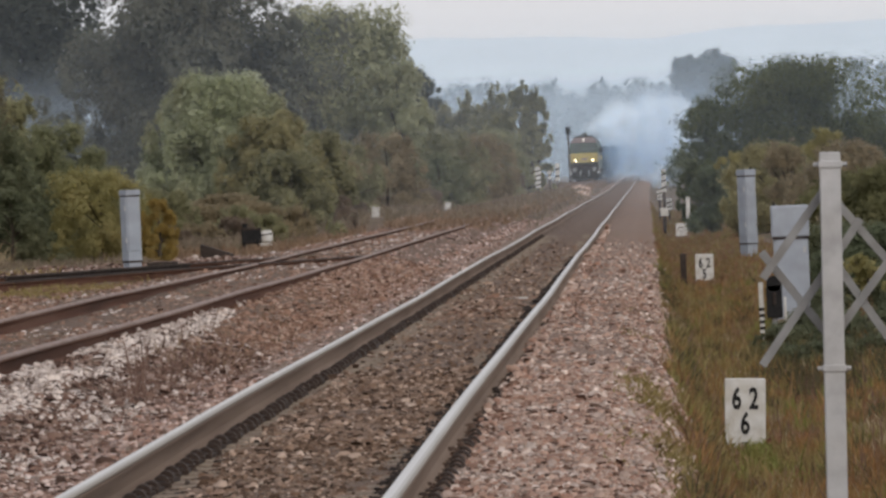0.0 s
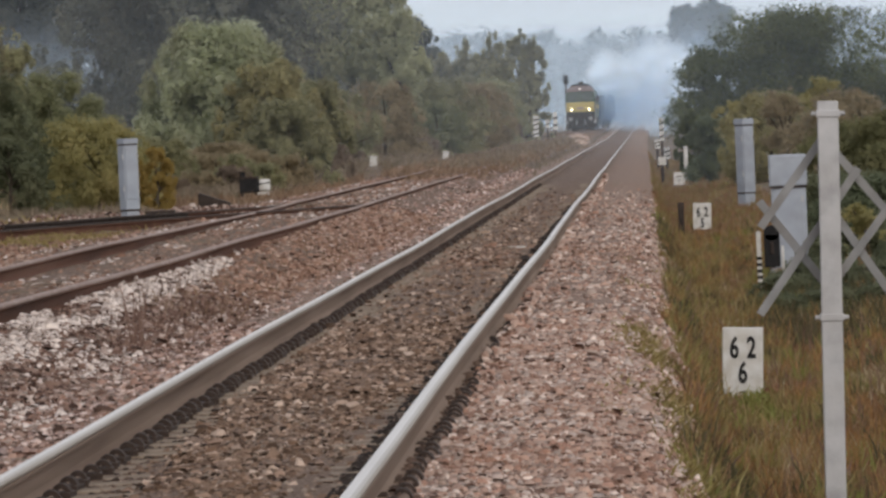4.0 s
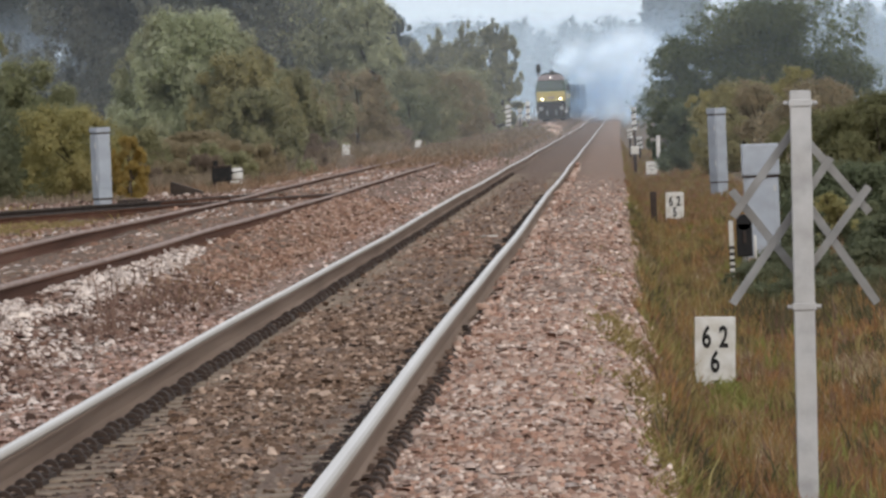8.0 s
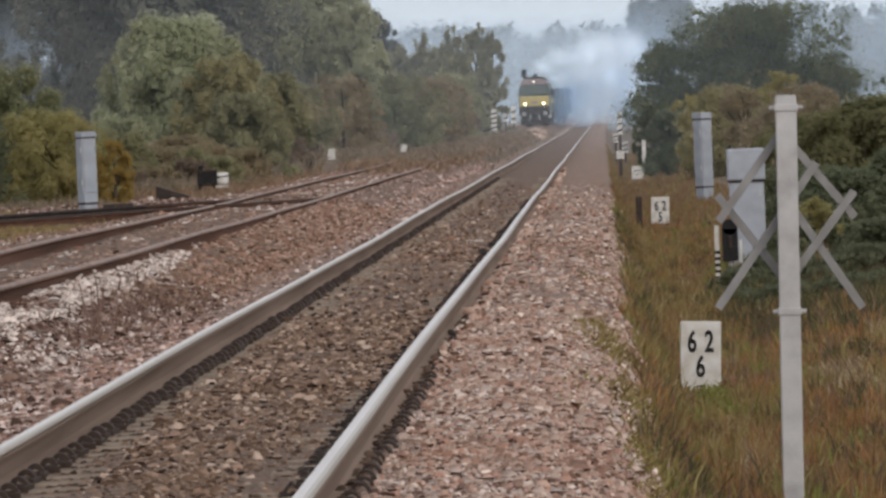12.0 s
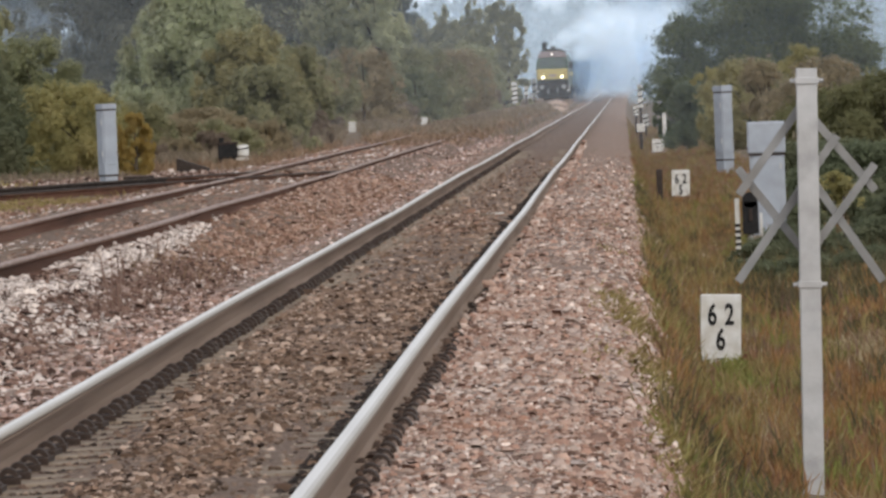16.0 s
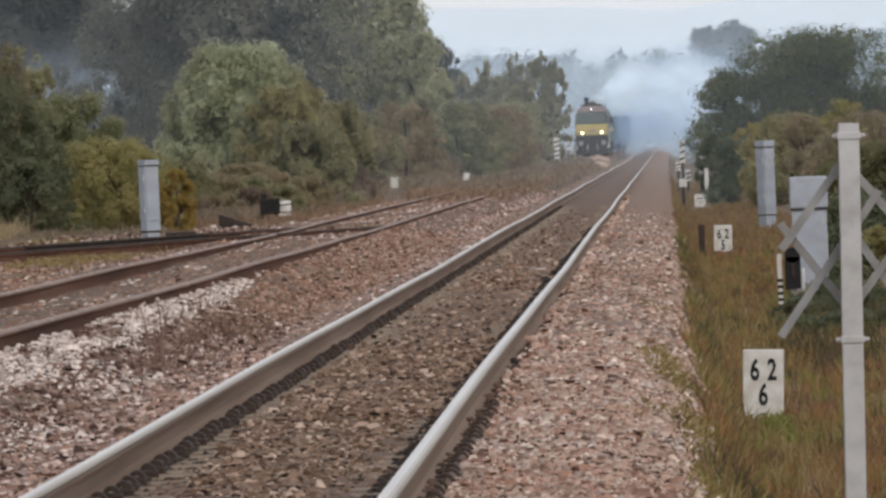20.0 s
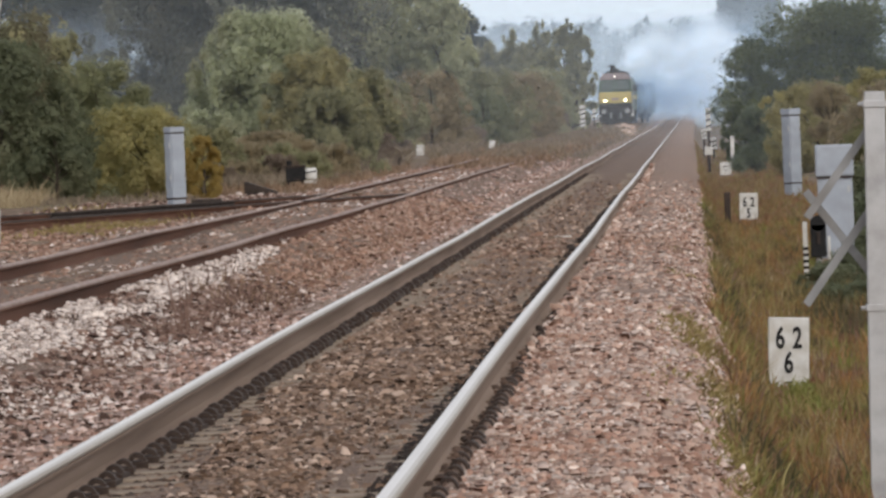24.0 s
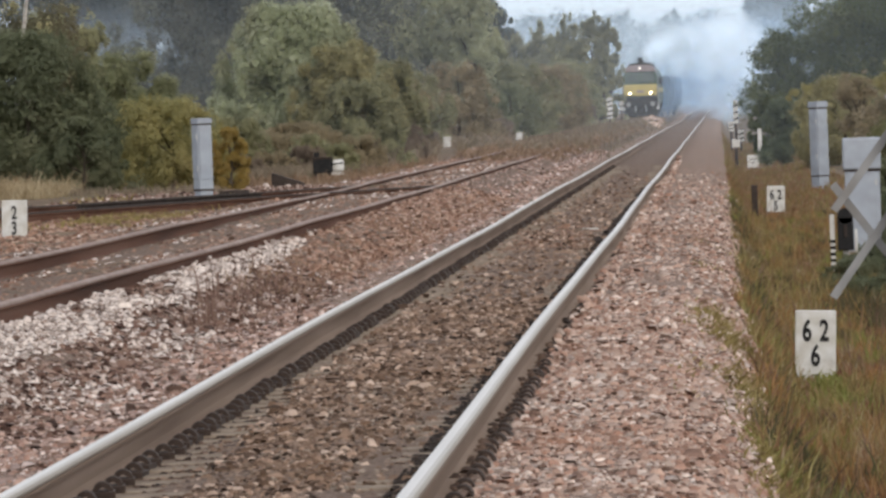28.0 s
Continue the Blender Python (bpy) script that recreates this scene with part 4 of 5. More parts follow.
tree("bush", -12.3, 178, 2.4, 1.6, LEAF["sage"], "dull green shrub below a willow", "shrub", blobs=50, per=150, leaf=0.056, low=0.02, dome=True)
tree("bush", -11.5, 165, 2.4, 1.9, LEAF["sage"], "sage green shrub between a willow and the yard", "shrub", blobs=60, per=110, leaf=0.05, low=0.0, ragged=0.5, dome=True)
tree("bush", -10.7, 174, 2.0, 1.4, LEAF["olive"], "olive shrub between a willow and the yard", "shrub", blobs=50, per=110, leaf=0.05, low=0.0, ragged=0.5, dome=True)
for bx, by, bw, bt, kind in ((-9.75, 172, 1.3, 0.62, "russet"), (-9.1, 174, 1.2, 0.7, "brown"), (-8.55, 176, 1.3, 0.75, "olive"), (-9.4, 180, 1.4, 0.95, "olive"), (-8.35, 184, 1.5, 0.9, "russet"), (-10.1, 168, 1.0, 0.55, "brown")):
    tree("bush", bx, by, bw, bt, LEAF[kind], "low dull brown and olive scrub by the point motor", "shrub", blobs=40, per=70, leaf=0.04, low=0.0, ragged=0.5, dome=True)
birch = thing("birch", pose(-13.75, 152, ground_at(-13.75, 152)), "slender leaning birch with a pale stem", "tree")
part("trunk", rod((0, 0, -0.2), (0.62, 0.1, 4.4), 0.06, 8, 0.03), M["birch_bark"], birch)
part("limb", rod((0.3, 0.05, 2.1), (0.75, 0.1, 3.2), 0.025, 6, 0.01), M["birch_bark"], birch)
crown = new("crown", leaves([(0.65, 0.1, 4.2, 0.3, 0.25), (0.85, 0, 3.2, 0.25, 0.2), (0.2, 0.1, 3.6, 0.28, 0.2)], 40, 0.06, LEAF["gold"], "crown"))
crown.parent = birch
for bx, by, bw, bt in ((-8.95, 196, 1.6, 1.1), (-10.7, 176, 1.3, 0.9), (-8.5, 214, 1.5, 1.0), (-9.6, 236, 1.8, 1.1), (-10.4, 270, 1.8, 1.0), (-9.2, 320, 2.0, 1.1), (-7.8, 350, 2.0, 1.2), (-7.7, 400, 2.2, 1.3), (-7.8, 450, 2.4, 1.5)):
    tree("bush", bx, by, bw, bt, LEAF["brown"], "low brown autumn scrub beside the track", "shrub", blobs=26, per=187, leaf=0.055, low=0.02)
for bx, by, bw, bt, kind in ((-9.3, 222, 2.6, 2.9, "olive"), (-10.8, 248, 3.8, 3.2, "russet"), (-11.4, 296, 3.6, 2.9, "olive"), (-10.1, 307, 3.8, 3.3, "russet"), (-8.5, 345, 4.2, 3.4, "olive"),
                             (-8.0, 385, 4.2, 3.5, "russet"), (-8.5, 430, 4.4, 3.8, "olive"), (-9.0, 470, 4.6, 4.1, "sage"), (-8.7, 330, 3.0, 2.5, "sage")):
    tree("bush", bx, by, bw, bt, LEAF[kind], "olive-brown autumn hedge bush along the track", "bush", blobs=70, per=110, leaf=0.08, low=0.0, ragged=0.4, dome=True)
tree("tree", -18.4, 335, 10.4, 11.4, LEAF["shade"], "large dark olive tree behind the hedge", blobs=100, per=290, leaf=0.165, low=0.08, seed=1)
tree("tree", -13.6, 352, 8.6, 9.6, LEAF["pale"], "large olive green tree with ragged top", blobs=100, per=210, leaf=0.154, low=0.1, seed=2)
tree("tree", -22.5, 345, 9.0, 9.0, LEAF["shade"], "dark olive tree behind the bushes", blobs=54, per=240, leaf=0.165, low=0.06, seed=3)
tree("tree", -10.8, 345, 3.6, 7.2, LEAF["pale"], "slender ragged olive tree", blobs=30, per=216, leaf=0.121, low=0.1, seed=4)
tree("tree", -65.5, 830, 24.0, 28.4, LEAF["blue"], "tall grey-green tree in the haze", blobs=100, per=260, leaf=0.33, low=0.05, seed=5)
tree("tree", -49.8, 830, 15.0, 19.0, LEAF["blue"], "grey-green tree in the haze", blobs=70, per=260, leaf=0.3, low=0.05, seed=6)
tree("tree", -17.0, 600, 4.6, 10.3, LEAF["blue"], "hazy grey far tree behind the hedge", blobs=36, per=230, leaf=0.198, low=0.05, seed=7)
for bx, by, bw, bt in ((-13.4, 525, 3.8, 6.4), (-11.7, 525, 3.4, 6.8), (-9.85, 525, 3.2, 7.1), (-8.15, 525, 3.0, 7.2), (-7.2, 525, 2.6, 6.7), (-7.5, 515, 2.2, 5.4), (-10.8, 535, 3.2, 6.1), (-9.0, 515, 3.0, 6.2), (-12.6, 540, 3.4, 5.8), (-14.8, 530, 3.6, 5.7), (-9.0, 500, 3.0, 5.2), (-10.6, 505, 3.4, 5.3)):
    tree("tree", bx, by, bw, bt, LEAF["olive"], "upright grey-green poplar with a feathery top", blobs=40, per=110, leaf=0.11, low=0.0, dome=True, ragged=0.5, feather=26)

# right of the line
for bx, by, bw, bt, kind in ((3.45, 94, 1.9, -0.05, "dark"), (3.3, 113, 2.2, 0.4, "mid"), (5.0, 122, 3.0, 0.7, "mid"), (4.9, 150, 3.6, 1.2, "moss"), (6.6, 190, 4.4, 1.45, "moss"), (8.8, 232, 5.0, 1.5, "olive"), (6.2, 262, 4.0, 1.7, "mid")):
    tree("bush", bx, by, bw, bt, LEAF[kind], "dense green bush on the embankment", "bush", blobs=70, per=150, leaf=0.00042 * by, low=0.0, dome=True, ragged=0.4)
tree("tree", 6.0, 332, 9.2, 5.9, LEAF["deep"], "spreading dark green tree beside the line", blobs=80, per=430, leaf=0.09, low=0.06, seed=11, ragged=0.3, rough=0.35, clumpy=True,
     boughs=[(2.8, 0.3, 5.9, 0.55, 0.18), (3.2, 0.3, 4.9, 0.60, 0.19), (3.0, 0.3, 4.3, 0.70, 0.22), (4.2, 0.3, 3.8, 0.42, 0.13), (3.6, 0.3, 3.7, 0.60, 0.19), (4.6, 0.3, 2.9, 0.45, 0.14), (4.2, 0.3, 2.7, 0.60, 0.19), (2.2, 0.3, 6.1, 0.50, 0.16),
             (-3.9, 0.3, 3.4, 0.6, 0.5), (-3.6, 0.2, 4.2, 0.5, 0.4), (-3.2, 0.3, 4.65, 0.45, 0.3), (-2.7, 0.3, 5.0, 0.5, 0.36), (-4.3, 0.3, 2.9, 0.45, 0.45), (-3.2, 0.0, 3.9, 0.8, 0.6), (-4.1, 0.0, 3.6, 0.55, 0.4), (-3.75, 0.0, 4.7, 0.4, 0.25), (-4.5, 0.0, 2.5, 0.55, 0.4)])
tree("tree", 10.1, 262, 1.9, 3.4, LEAF["deep"], "slim dark green tree farther along the bank", blobs=26, per=110, leaf=0.075, low=0.2, clumpy=True, ragged=0.5, seed=16)
tree("tree", 9.2, 336, 4.2, 3.4, LEAF["deep"], "low dark green tree beside a spreading one", blobs=50, per=260, leaf=0.085, low=0.0, rough=0.35, clumpy=True, ragged=0.4, seed=15)
tree("tree", 2.9, 340, 3.6, 4.4, LEAF["deep"], "dark green tree leaning over the line", blobs=50, per=320, leaf=0.08, low=0.03, seed=12, rough=0.35, clumpy=True)
tree("bush", 2.0, 300, 1.9, 1.6, LEAF["deep"], "dark green bush beside the line", "bush", blobs=30, per=201, leaf=0.088, low=0.02)
tree("bush", 3.7, 236, 3.4, 2.05, LEAF["gold"], "olive-yellow shrub on the bank", "shrub", blobs=80, per=150, leaf=0.06, low=0.0, dome=True, ragged=0.4)
tree("bush", 4.1, 232, 1.5, 2.15, LEAF["russet"], "brownish seeding shrub on the bank", "shrub", blobs=34, per=120, leaf=0.05, low=0.3, ragged=0.5)
tree("bush", 2.7, 240, 1.1, 1.85, LEAF["yellow"], "yellow-green sapling on the bank", "shrub", blobs=22, per=80, leaf=0.055, low=0.2, ragged=0.6)
tree("bush", 5.4, 240, 1.8, 2.5, LEAF["yellow"], "yellow-green bush on the bank", "shrub", blobs=34, per=110, leaf=0.058, low=0.2, ragged=0.6)
tree("bush", 2.2, 262, 2.0, 1.4, LEAF["mid"], "green shrub on the bank", "shrub", blobs=34, per=216, leaf=0.066, low=0.02)
tree("bush", 5.3, 205, 3.6, 1.9, LEAF["russet"], "olive-brown bush on the bank", "bush", blobs=80, per=150, leaf=0.06, low=0.0, dome=True)
tree("bush", 4.2, 160, 2.6, 1.1, LEAF["moss"], "green bush behind a level crossing sign", "bush", blobs=44, per=273, leaf=0.055, low=0.02)
tree("bush", 3.2, 126, 2.0, 0.35, LEAF["dark"], "dark green bramble behind a level crossing sign", "bush", blobs=40, per=259, leaf=0.044, low=0.02)
tree("bush", 2.85, 106, 0.55, 0.12, LEAF["yellow"], "yellow-green bush behind a level crossing sign", "bush", blobs=24, per=60, leaf=0.034, low=0.45, ragged=0.5)
for bx, by, bw, bt in ((1.62, 96, 1.0, -0.62), (2.0, 97, 1.3, -0.45), (2.2, 100, 0.9, -0.25), (2.5, 92, 1.6, -0.42), (3.2, 92, 1.6, -0.3), (2.2, 88, 1.6, -0.62), (3.0, 86, 1.8, -0.5), (1.75, 90, 0.9, -0.74), (1.45, 93, 0.7, -0.78)):
    tree("bush", bx, by, bw, bt, LEAF["dark"], "dark green bramble in the long grass", "bush", blobs=50, per=90, leaf=0.03, low=0.0, ragged=0.6, dome=True)
tree("tree", 7.6, 900, 10.6, 15.0, LEAF["blue"], "tall hazy blue-grey tree far off", blobs=50, per=302, leaf=0.275, low=0.05, seed=13)
tree("tree", 32.6, 1000, 8.6, 12.6, LEAF["blue"], "hazy far tree beyond the bank", blobs=40, per=259, leaf=0.242, low=0.05, seed=14)

# far woods across the end of the view
blobs_far = []
for k in range(190):
    x = rng.uniform(-36, 50)
    y = rng.uniform(1060, 1330)
    hgt = 13.6 + 2.6 * noise.noise(Vector((x / 9, 0, 1.0))) + (1.5 if x > 15 else 0)
    blobs_far += [(x, y, ground_at(0, y) + hgt * u, rng.uniform(2.0, 3.6) * (1.2 - 0.55 * u), rng.uniform(1.8, 2.8) * (1.15 - 0.4 * u)) for u in (0.02, 0.16, 0.32, 0.5, 0.7, 0.88)]
tagged(new("far_woods", leaves(blobs_far, 74, 0.55, LEAF["blue"], "far_woods")), "hazy blue-grey woods closing the view", "woods", kind="stuff")


# ---- haze: tinted see-through sheets stand in for hazy air in the distance ----
def mist(y, alpha, low, high, colour=(0.42, 0.49, 0.56)):
    """A bluish sheet right across the view that stands for haze, thinning out upwards."""
    xs, zs = np.linspace(-0.2 * y - 20, 0.2 * y + 20, 60), np.linspace(-1.5, high, 14)
    X, Z = np.meshgrid(xs, zs)
    Y = y + 0.008 * y * np.sin(X / 23 + y) + Z * 0.4
    i = np.arange(X.size).reshape(X.shape)
    q = np.stack([i[:-1, :-1], i[:-1, 1:], i[1:, 1:], i[1:, :-1]], -1).reshape(-1, 4)
    m = smoke_mat("mist", colour, alpha, 12.0 / y, 0.3, (low, high))
    tagged(new("mist", mesh_of("mist", np.stack([X, Y, Z], -1).reshape(-1, 3), q, m, True)), "thin blue-white sheet standing in for haze over the line", "mist", kind="stuff")


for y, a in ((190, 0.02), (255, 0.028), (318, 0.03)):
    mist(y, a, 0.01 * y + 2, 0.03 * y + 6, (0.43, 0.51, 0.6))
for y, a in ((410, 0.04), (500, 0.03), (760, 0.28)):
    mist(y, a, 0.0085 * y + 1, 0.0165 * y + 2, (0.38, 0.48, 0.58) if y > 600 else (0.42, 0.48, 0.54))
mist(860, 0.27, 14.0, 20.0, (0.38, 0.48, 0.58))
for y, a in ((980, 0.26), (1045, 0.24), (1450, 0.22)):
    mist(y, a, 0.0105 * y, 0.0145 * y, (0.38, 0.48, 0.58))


# ---- the diesel train ----
def locomotive():
    """Front at the origin, facing -y, rail level at z 0."""
    root = thing("locomotive", Matrix(), "dark green diesel locomotive with a yellow nose band, headlights lit", "locomotive")
    # body: a long hull with a raked, rounded front
    hull = [(-1.38, 1.1), (1.38, 1.1), (1.42, 1.5), (1.42, 2.5), (1.36, 3.1), (1.2, 3.5), (0.8, 3.82), (-0.8, 3.82), (-1.2, 3.5), (-1.36, 3.1), (-1.42, 2.5), (-1.42, 1.5)]
    bm = bmesh.new()
    rings = []
    for y, s in ((0.0, 0.93), (0.12, 0.98), (0.5, 1.0), (17.2, 1.0), (17.6, 0.95)):
        ring = []
        for px, pz in hull:
            rake = 0.55 * max(0.0, pz - 2.5) if y < 1 else (-0.5 * max(0.0, pz - 2.5) if y > 17 else 0)
            ring.append(bm.verts.new((px * s * 0.93, y + rake, 1.1 + (pz - 1.1) * (0.99 if s < 1 else 1))))
        rings.append(ring)
    k = len(hull)
    for r0, r1 in zip(rings, rings[1:]):
        for i in range(k):
            bm.faces.new((r0[i], r0[(i + 1) % k], r1[(i + 1) % k], r1[i]))
    bm.faces.new(rings[0][::-1])
    bm.faces.new(rings[-1])
    bmesh.ops.recalc_face_normals(bm, faces=bm.faces)
    part("body", bm, M["loco_green"], root)
    band = part("nose_band", box(-1.22, 1.22, -0.05, 0.1, 1.64, 2.48, 0.06), M["loco_yellow"], root, "yellow warning band")
    part("emblem", box(-0.28, 0.28, -0.062, -0.045, 1.85, 2.05, 0.01), M["loco_red"], band)
    part("nose_stripe", box(-1.2, 1.2, -0.045, 0.1, 1.3, 1.6, 0.01), M["loco_under"], root)
    # cab roof cap in red-brown with its lamp
    bm = bmesh.new()
    cap = [(-1.19, 3.42), (1.19, 3.42), (1.08, 3.68), (0.72, 3.9), (-0.72, 3.9), (-1.08, 3.68)]
    r2 = [[bm.verts.new((px * s, y, pz)) for px, pz in cap] for y, s in ((0.36, 0.97), (0.5, 1.0), (2.6, 1.0))]
    for a, b in zip(r2, r2[1:]):
        for i in range(6):
            bm.faces.new((a[i], a[(i + 1) % 6], b[(i + 1) % 6], b[i]))
    bm.faces.new(r2[0][::-1])
    bm.faces.new(r2[-1])
    bmesh.ops.recalc_face_normals(bm, faces=bm.faces)
    part("cab_roof", bm, M["loco_red"], root, "red-brown cab roof")
    part("roof_hatch", sweep([(-0.95, 3.75), (0.95, 3.75), (0.9, 3.92), (0.68, 4.04), (0.35, 4.1), (-0.35, 4.1), (-0.68, 4.04), (-0.9, 3.92)], [(0, 2.5, 0), (0, 9.5, 0)]), M["loco_under"], root, "sooty black roof hatch with exhaust")
    part("exhaust_stack", rod((0, 6.0, 4.05), (0, 6.0, 4.3), 0.2, 12), M["loco_under"], root)
    part("top_lamp", rod((0, 0.28, 3.66), (0, 0.42, 3.66), 0.08, 14), M["marker"], root, "small top headlamp")
    # windscreens in two panes, set in a dark frame on the raked front
    for sx in (-1, 1):
        bm = bmesh.new()
        pts = [(0.06, 2.66), (1.08, 2.66), (1.0, 3.3), (0.06, 3.34)]
        f = [bm.verts.new((sx * px, 0.55 * (pz - 2.5) - 0.03, pz)) for px, pz in pts]
        g = [bm.verts.new((sx * px, 0.55 * (pz - 2.5) + 0.05, pz)) for px, pz in pts]
        bm.faces.new(f)
        bm.faces.new(g[::-1])
        for i in range(4):
            bm.faces.new((f[i], f[(i + 1) % 4], g[(i + 1) % 4], g[i]))
        bmesh.ops.recalc_face_normals(bm, faces=bm.faces)
        pane = part("windscreen", bm, M["glass"], root, "grey-green windscreen pane")
        part("wiper", bar((sx * 0.5, 0.05, 2.66), (sx * 0.75, 0.28, 3.15), 0.02, 0.02), M["black"], pane)
        light = part("headlight", rod((sx * 0.76, -0.13, 1.84), (sx * 0.76, 0.0, 1.84), 0.15, 16), M["black"], root, "round headlight, lit")
        part("lens", rod((sx * 0.76, -0.15, 1.84), (sx * 0.76, -0.131, 1.84), 0.105, 16), M["lamp"], light)
        buf = part("buffer", rod((sx * 0.88, -0.62, 1.03), (sx * 0.88, -0.56, 1.03), 0.19, 16), M["slat"], root, "pale round buffer")
        part("buffer_shank", rod((sx * 0.88, -0.56, 1.03), (sx * 0.88, 0.1, 1.03), 0.12, 10), M["loco_under"], buf)
        part("handrail", rod((sx * 1.29, -0.03, 1.25), (sx * 1.29, -0.03, 2.4), 0.025, 6), M["galvanised"], root)
        part("step", box(sx * 1.26 - 0.18, sx * 1.26 + 0.18, 0.1, 0.5, 0.45, 0.5), M["loco_under"], root)
        part("cab_step_plate", box(sx * 1.24 - 0.12, sx * 1.24 + 0.12, -0.02, 0.03, 0.62, 1.12, 0.02), M["galvanised"], root, "pale end step plate")
        part("hose", rod((sx * 0.35, -0.2, 0.95), (sx * 0.4, -0.12, 0.5), 0.035, 6), M["galvanised"], root)
        part("side_stripe", box(sx * 1.325 - 0.012, sx * 1.325 + 0.012, 0.8, 17, 1.9, 2.2), M["loco_yellow"], root)
        for wy in (3.0, 5.0, 7.0, 9.0, 11.0, 13.0):
            part("side_grille", box(sx * 1.325 - 0.02, sx * 1.325 + 0.02, wy, wy + 1.3, 2.5, 3.0), M["loco_under"], root)
    part("coupling_hook", box(-0.08, 0.08, -0.45, 0.1, 0.95, 1.1, 0.03), M["loco_under"], root)
    part("buffer_beam", box(-1.26, 1.26, -0.06, 0.2, 0.82, 1.3, 0.03), M["loco_under"], root)
    part("snow_plough", box(-1.22, 1.22, 0.0, 0.35, 0.16, 0.78, 0.06), M["loco_under"], root)
    part("underframe", box(-1.25, 1.25, 0.3, 17.3, 0.75, 1.15, 0.04), M["loco_under"], root)
    part("fuel_tank", box(-1.2, 1.2, 6.6, 11.0, 0.3, 0.8, 0.1), M["loco_under"], root)
    for by in (3.2, 14.2):
        bogie = part("bogie", box(-1.15, 1.15, by - 2.0, by + 2.0, 0.42, 0.75, 0.05), M["loco_under"], root)
        for wy in (-1.6, 0.0, 1.6):
            for sx in (-0.75, 0.75):
                part("wheel", rod((sx - 0.065, by + wy, 0.5), (sx + 0.065, by + wy, 0.5), 0.5, 20), M["loco_under"], bogie)
    return root


loco = locomotive()


def wagon():
    root = thing("freight_wagon", Matrix(), "dark grimy covered freight wagon behind the locomotive", "wagon", "train wagons")
    part("body", box(-1.4, 1.4, 0, 13, 1.15, 3.1, 0.18), M["loco_under"], root)
    part("underframe", box(-1.25, 1.25, -0.3, 13.3, 0.8, 1.15, 0.03), M["loco_under"], root)
    for by in (2.2, 10.8):
        bogie = part("bogie", box(-1.05, 1.05, by - 1.3, by + 1.3, 0.4, 0.8, 0.05), M["loco_under"], root)
        for wy in (-0.9, 0.9):
            for sx in (-0.75, 0.75):
                part("wheel", rod((sx - 0.065, by + wy, 0.46), (sx + 0.065, by + wy, 0.46), 0.46, 18), M["loco_under"], bogie)
    return root


wagons = [wagon()]
for _ in range(1):
    wagons.append(copy_thing(wagons[0], Matrix()))


# ---- exhaust smoke: nested shells of thin smoke, thick where many lie over one another ----
def puff_mesh(r, seed, material, shells=7):
    vs, fs, base = [], [], 0
    bm = bmesh.new()
    bmesh.ops.create_icosphere(bm, subdivisions=3, radius=1)
    unit = np.array([v.co[:] for v in bm.verts])
    tri = np.array([[v.index for v in f.verts] for f in bm.faces])
    bm.free()
    for k in range(shells):
        s = r * (1.0 - 0.12 * k)
        d = np.array([0.3 * noise.noise(Vector(p) * 1.5 + Vector((seed, k * 0.25, 0))) + 0.16 * noise.noise(Vector(p) * 3.6 + Vector((seed, 0, k * 0.4))) for p in unit])
        vs.append(unit * (s * (1 + d))[:, None])
        fs.append(tri + base)
        base += len(unit)
    return mesh_of("puff", np.concatenate(vs), np.concatenate(fs), material, True)


SMOKE = smoke_mat("white_exhaust_smoke", (0.52, 0.585, 0.64), 0.13, 0.45, 0.9)
HAZE = smoke_mat("bluish_exhaust_haze", (0.31, 0.43, 0.57), 0.052, 0.25, 0.8)
plume = thing("smoke_plume", Matrix(), "white and bluish diesel exhaust smoke drifting beside the train", "smoke")
# offsets from the stack: sideways with the wind, back along the train, up; radius
PUFFS = [(0.7, 7, 4.7, 0.7), (1.3, 8, 5.0, 0.9), (1.9, 9, 5.3, 1.1), (2.7, 11, 5.6, 1.3), (3.6, 13, 5.8, 1.5), (4.6, 16, 5.9, 1.7), (5.8, 20, 6.1, 1.9), (7.0, 25, 6.0, 2.1), (8.4, 30, 5.7, 2.3), (1.7, 10, 4.2, 0.9),
         (2.8, 14, 4.2, 1.2), (4.2, 18, 4.3, 1.5), (5.9, 22, 4.1, 1.8), (7.7, 28, 3.8, 2.1), (9.6, 36, 4.3, 2.4), (5.0, 24, 2.2, 1.5), (7.0, 30, 2.1, 1.9), (9.0, 38, 2.0, 2.2), (3.8, 22, 0.9, 1.1), (6.0, 30, 0.8, 1.4)]
VEILS = [(1.9, 14, 2.4, 1.2), (2.4, 17, 1.7, 1.3), (2.0, 15, 1.0, 1.0), (2.6, 19, 2.9, 1.4), (2.4, 16, 2.0, 1.4), (3.4, 20, 2.4, 1.8), (2.4, 16, 0.8, 1.2), (4.4, 19, 1.4, 1.7), (6.0, 24, 2.6, 2.4), (8.0, 32, 2.4, 2.8), (7.6, 36, 5.6, 2.8), (10.0, 44, 6.0, 3.2), (5.4, 40, 5.6, 2.6), (9.8, 50, 3.6, 3.4), (3.2, 40, 4.0, 2.2)]
puffs = []
for k, (px, py, pz, r) in enumerate(PUFFS + VEILS):
    ob = new("puff", puff_mesh(r, k * 3.7, SMOKE if k < len(PUFFS) else HAZE))
    ob.parent = plume
    puffs.append((ob, px, py, pz, k))


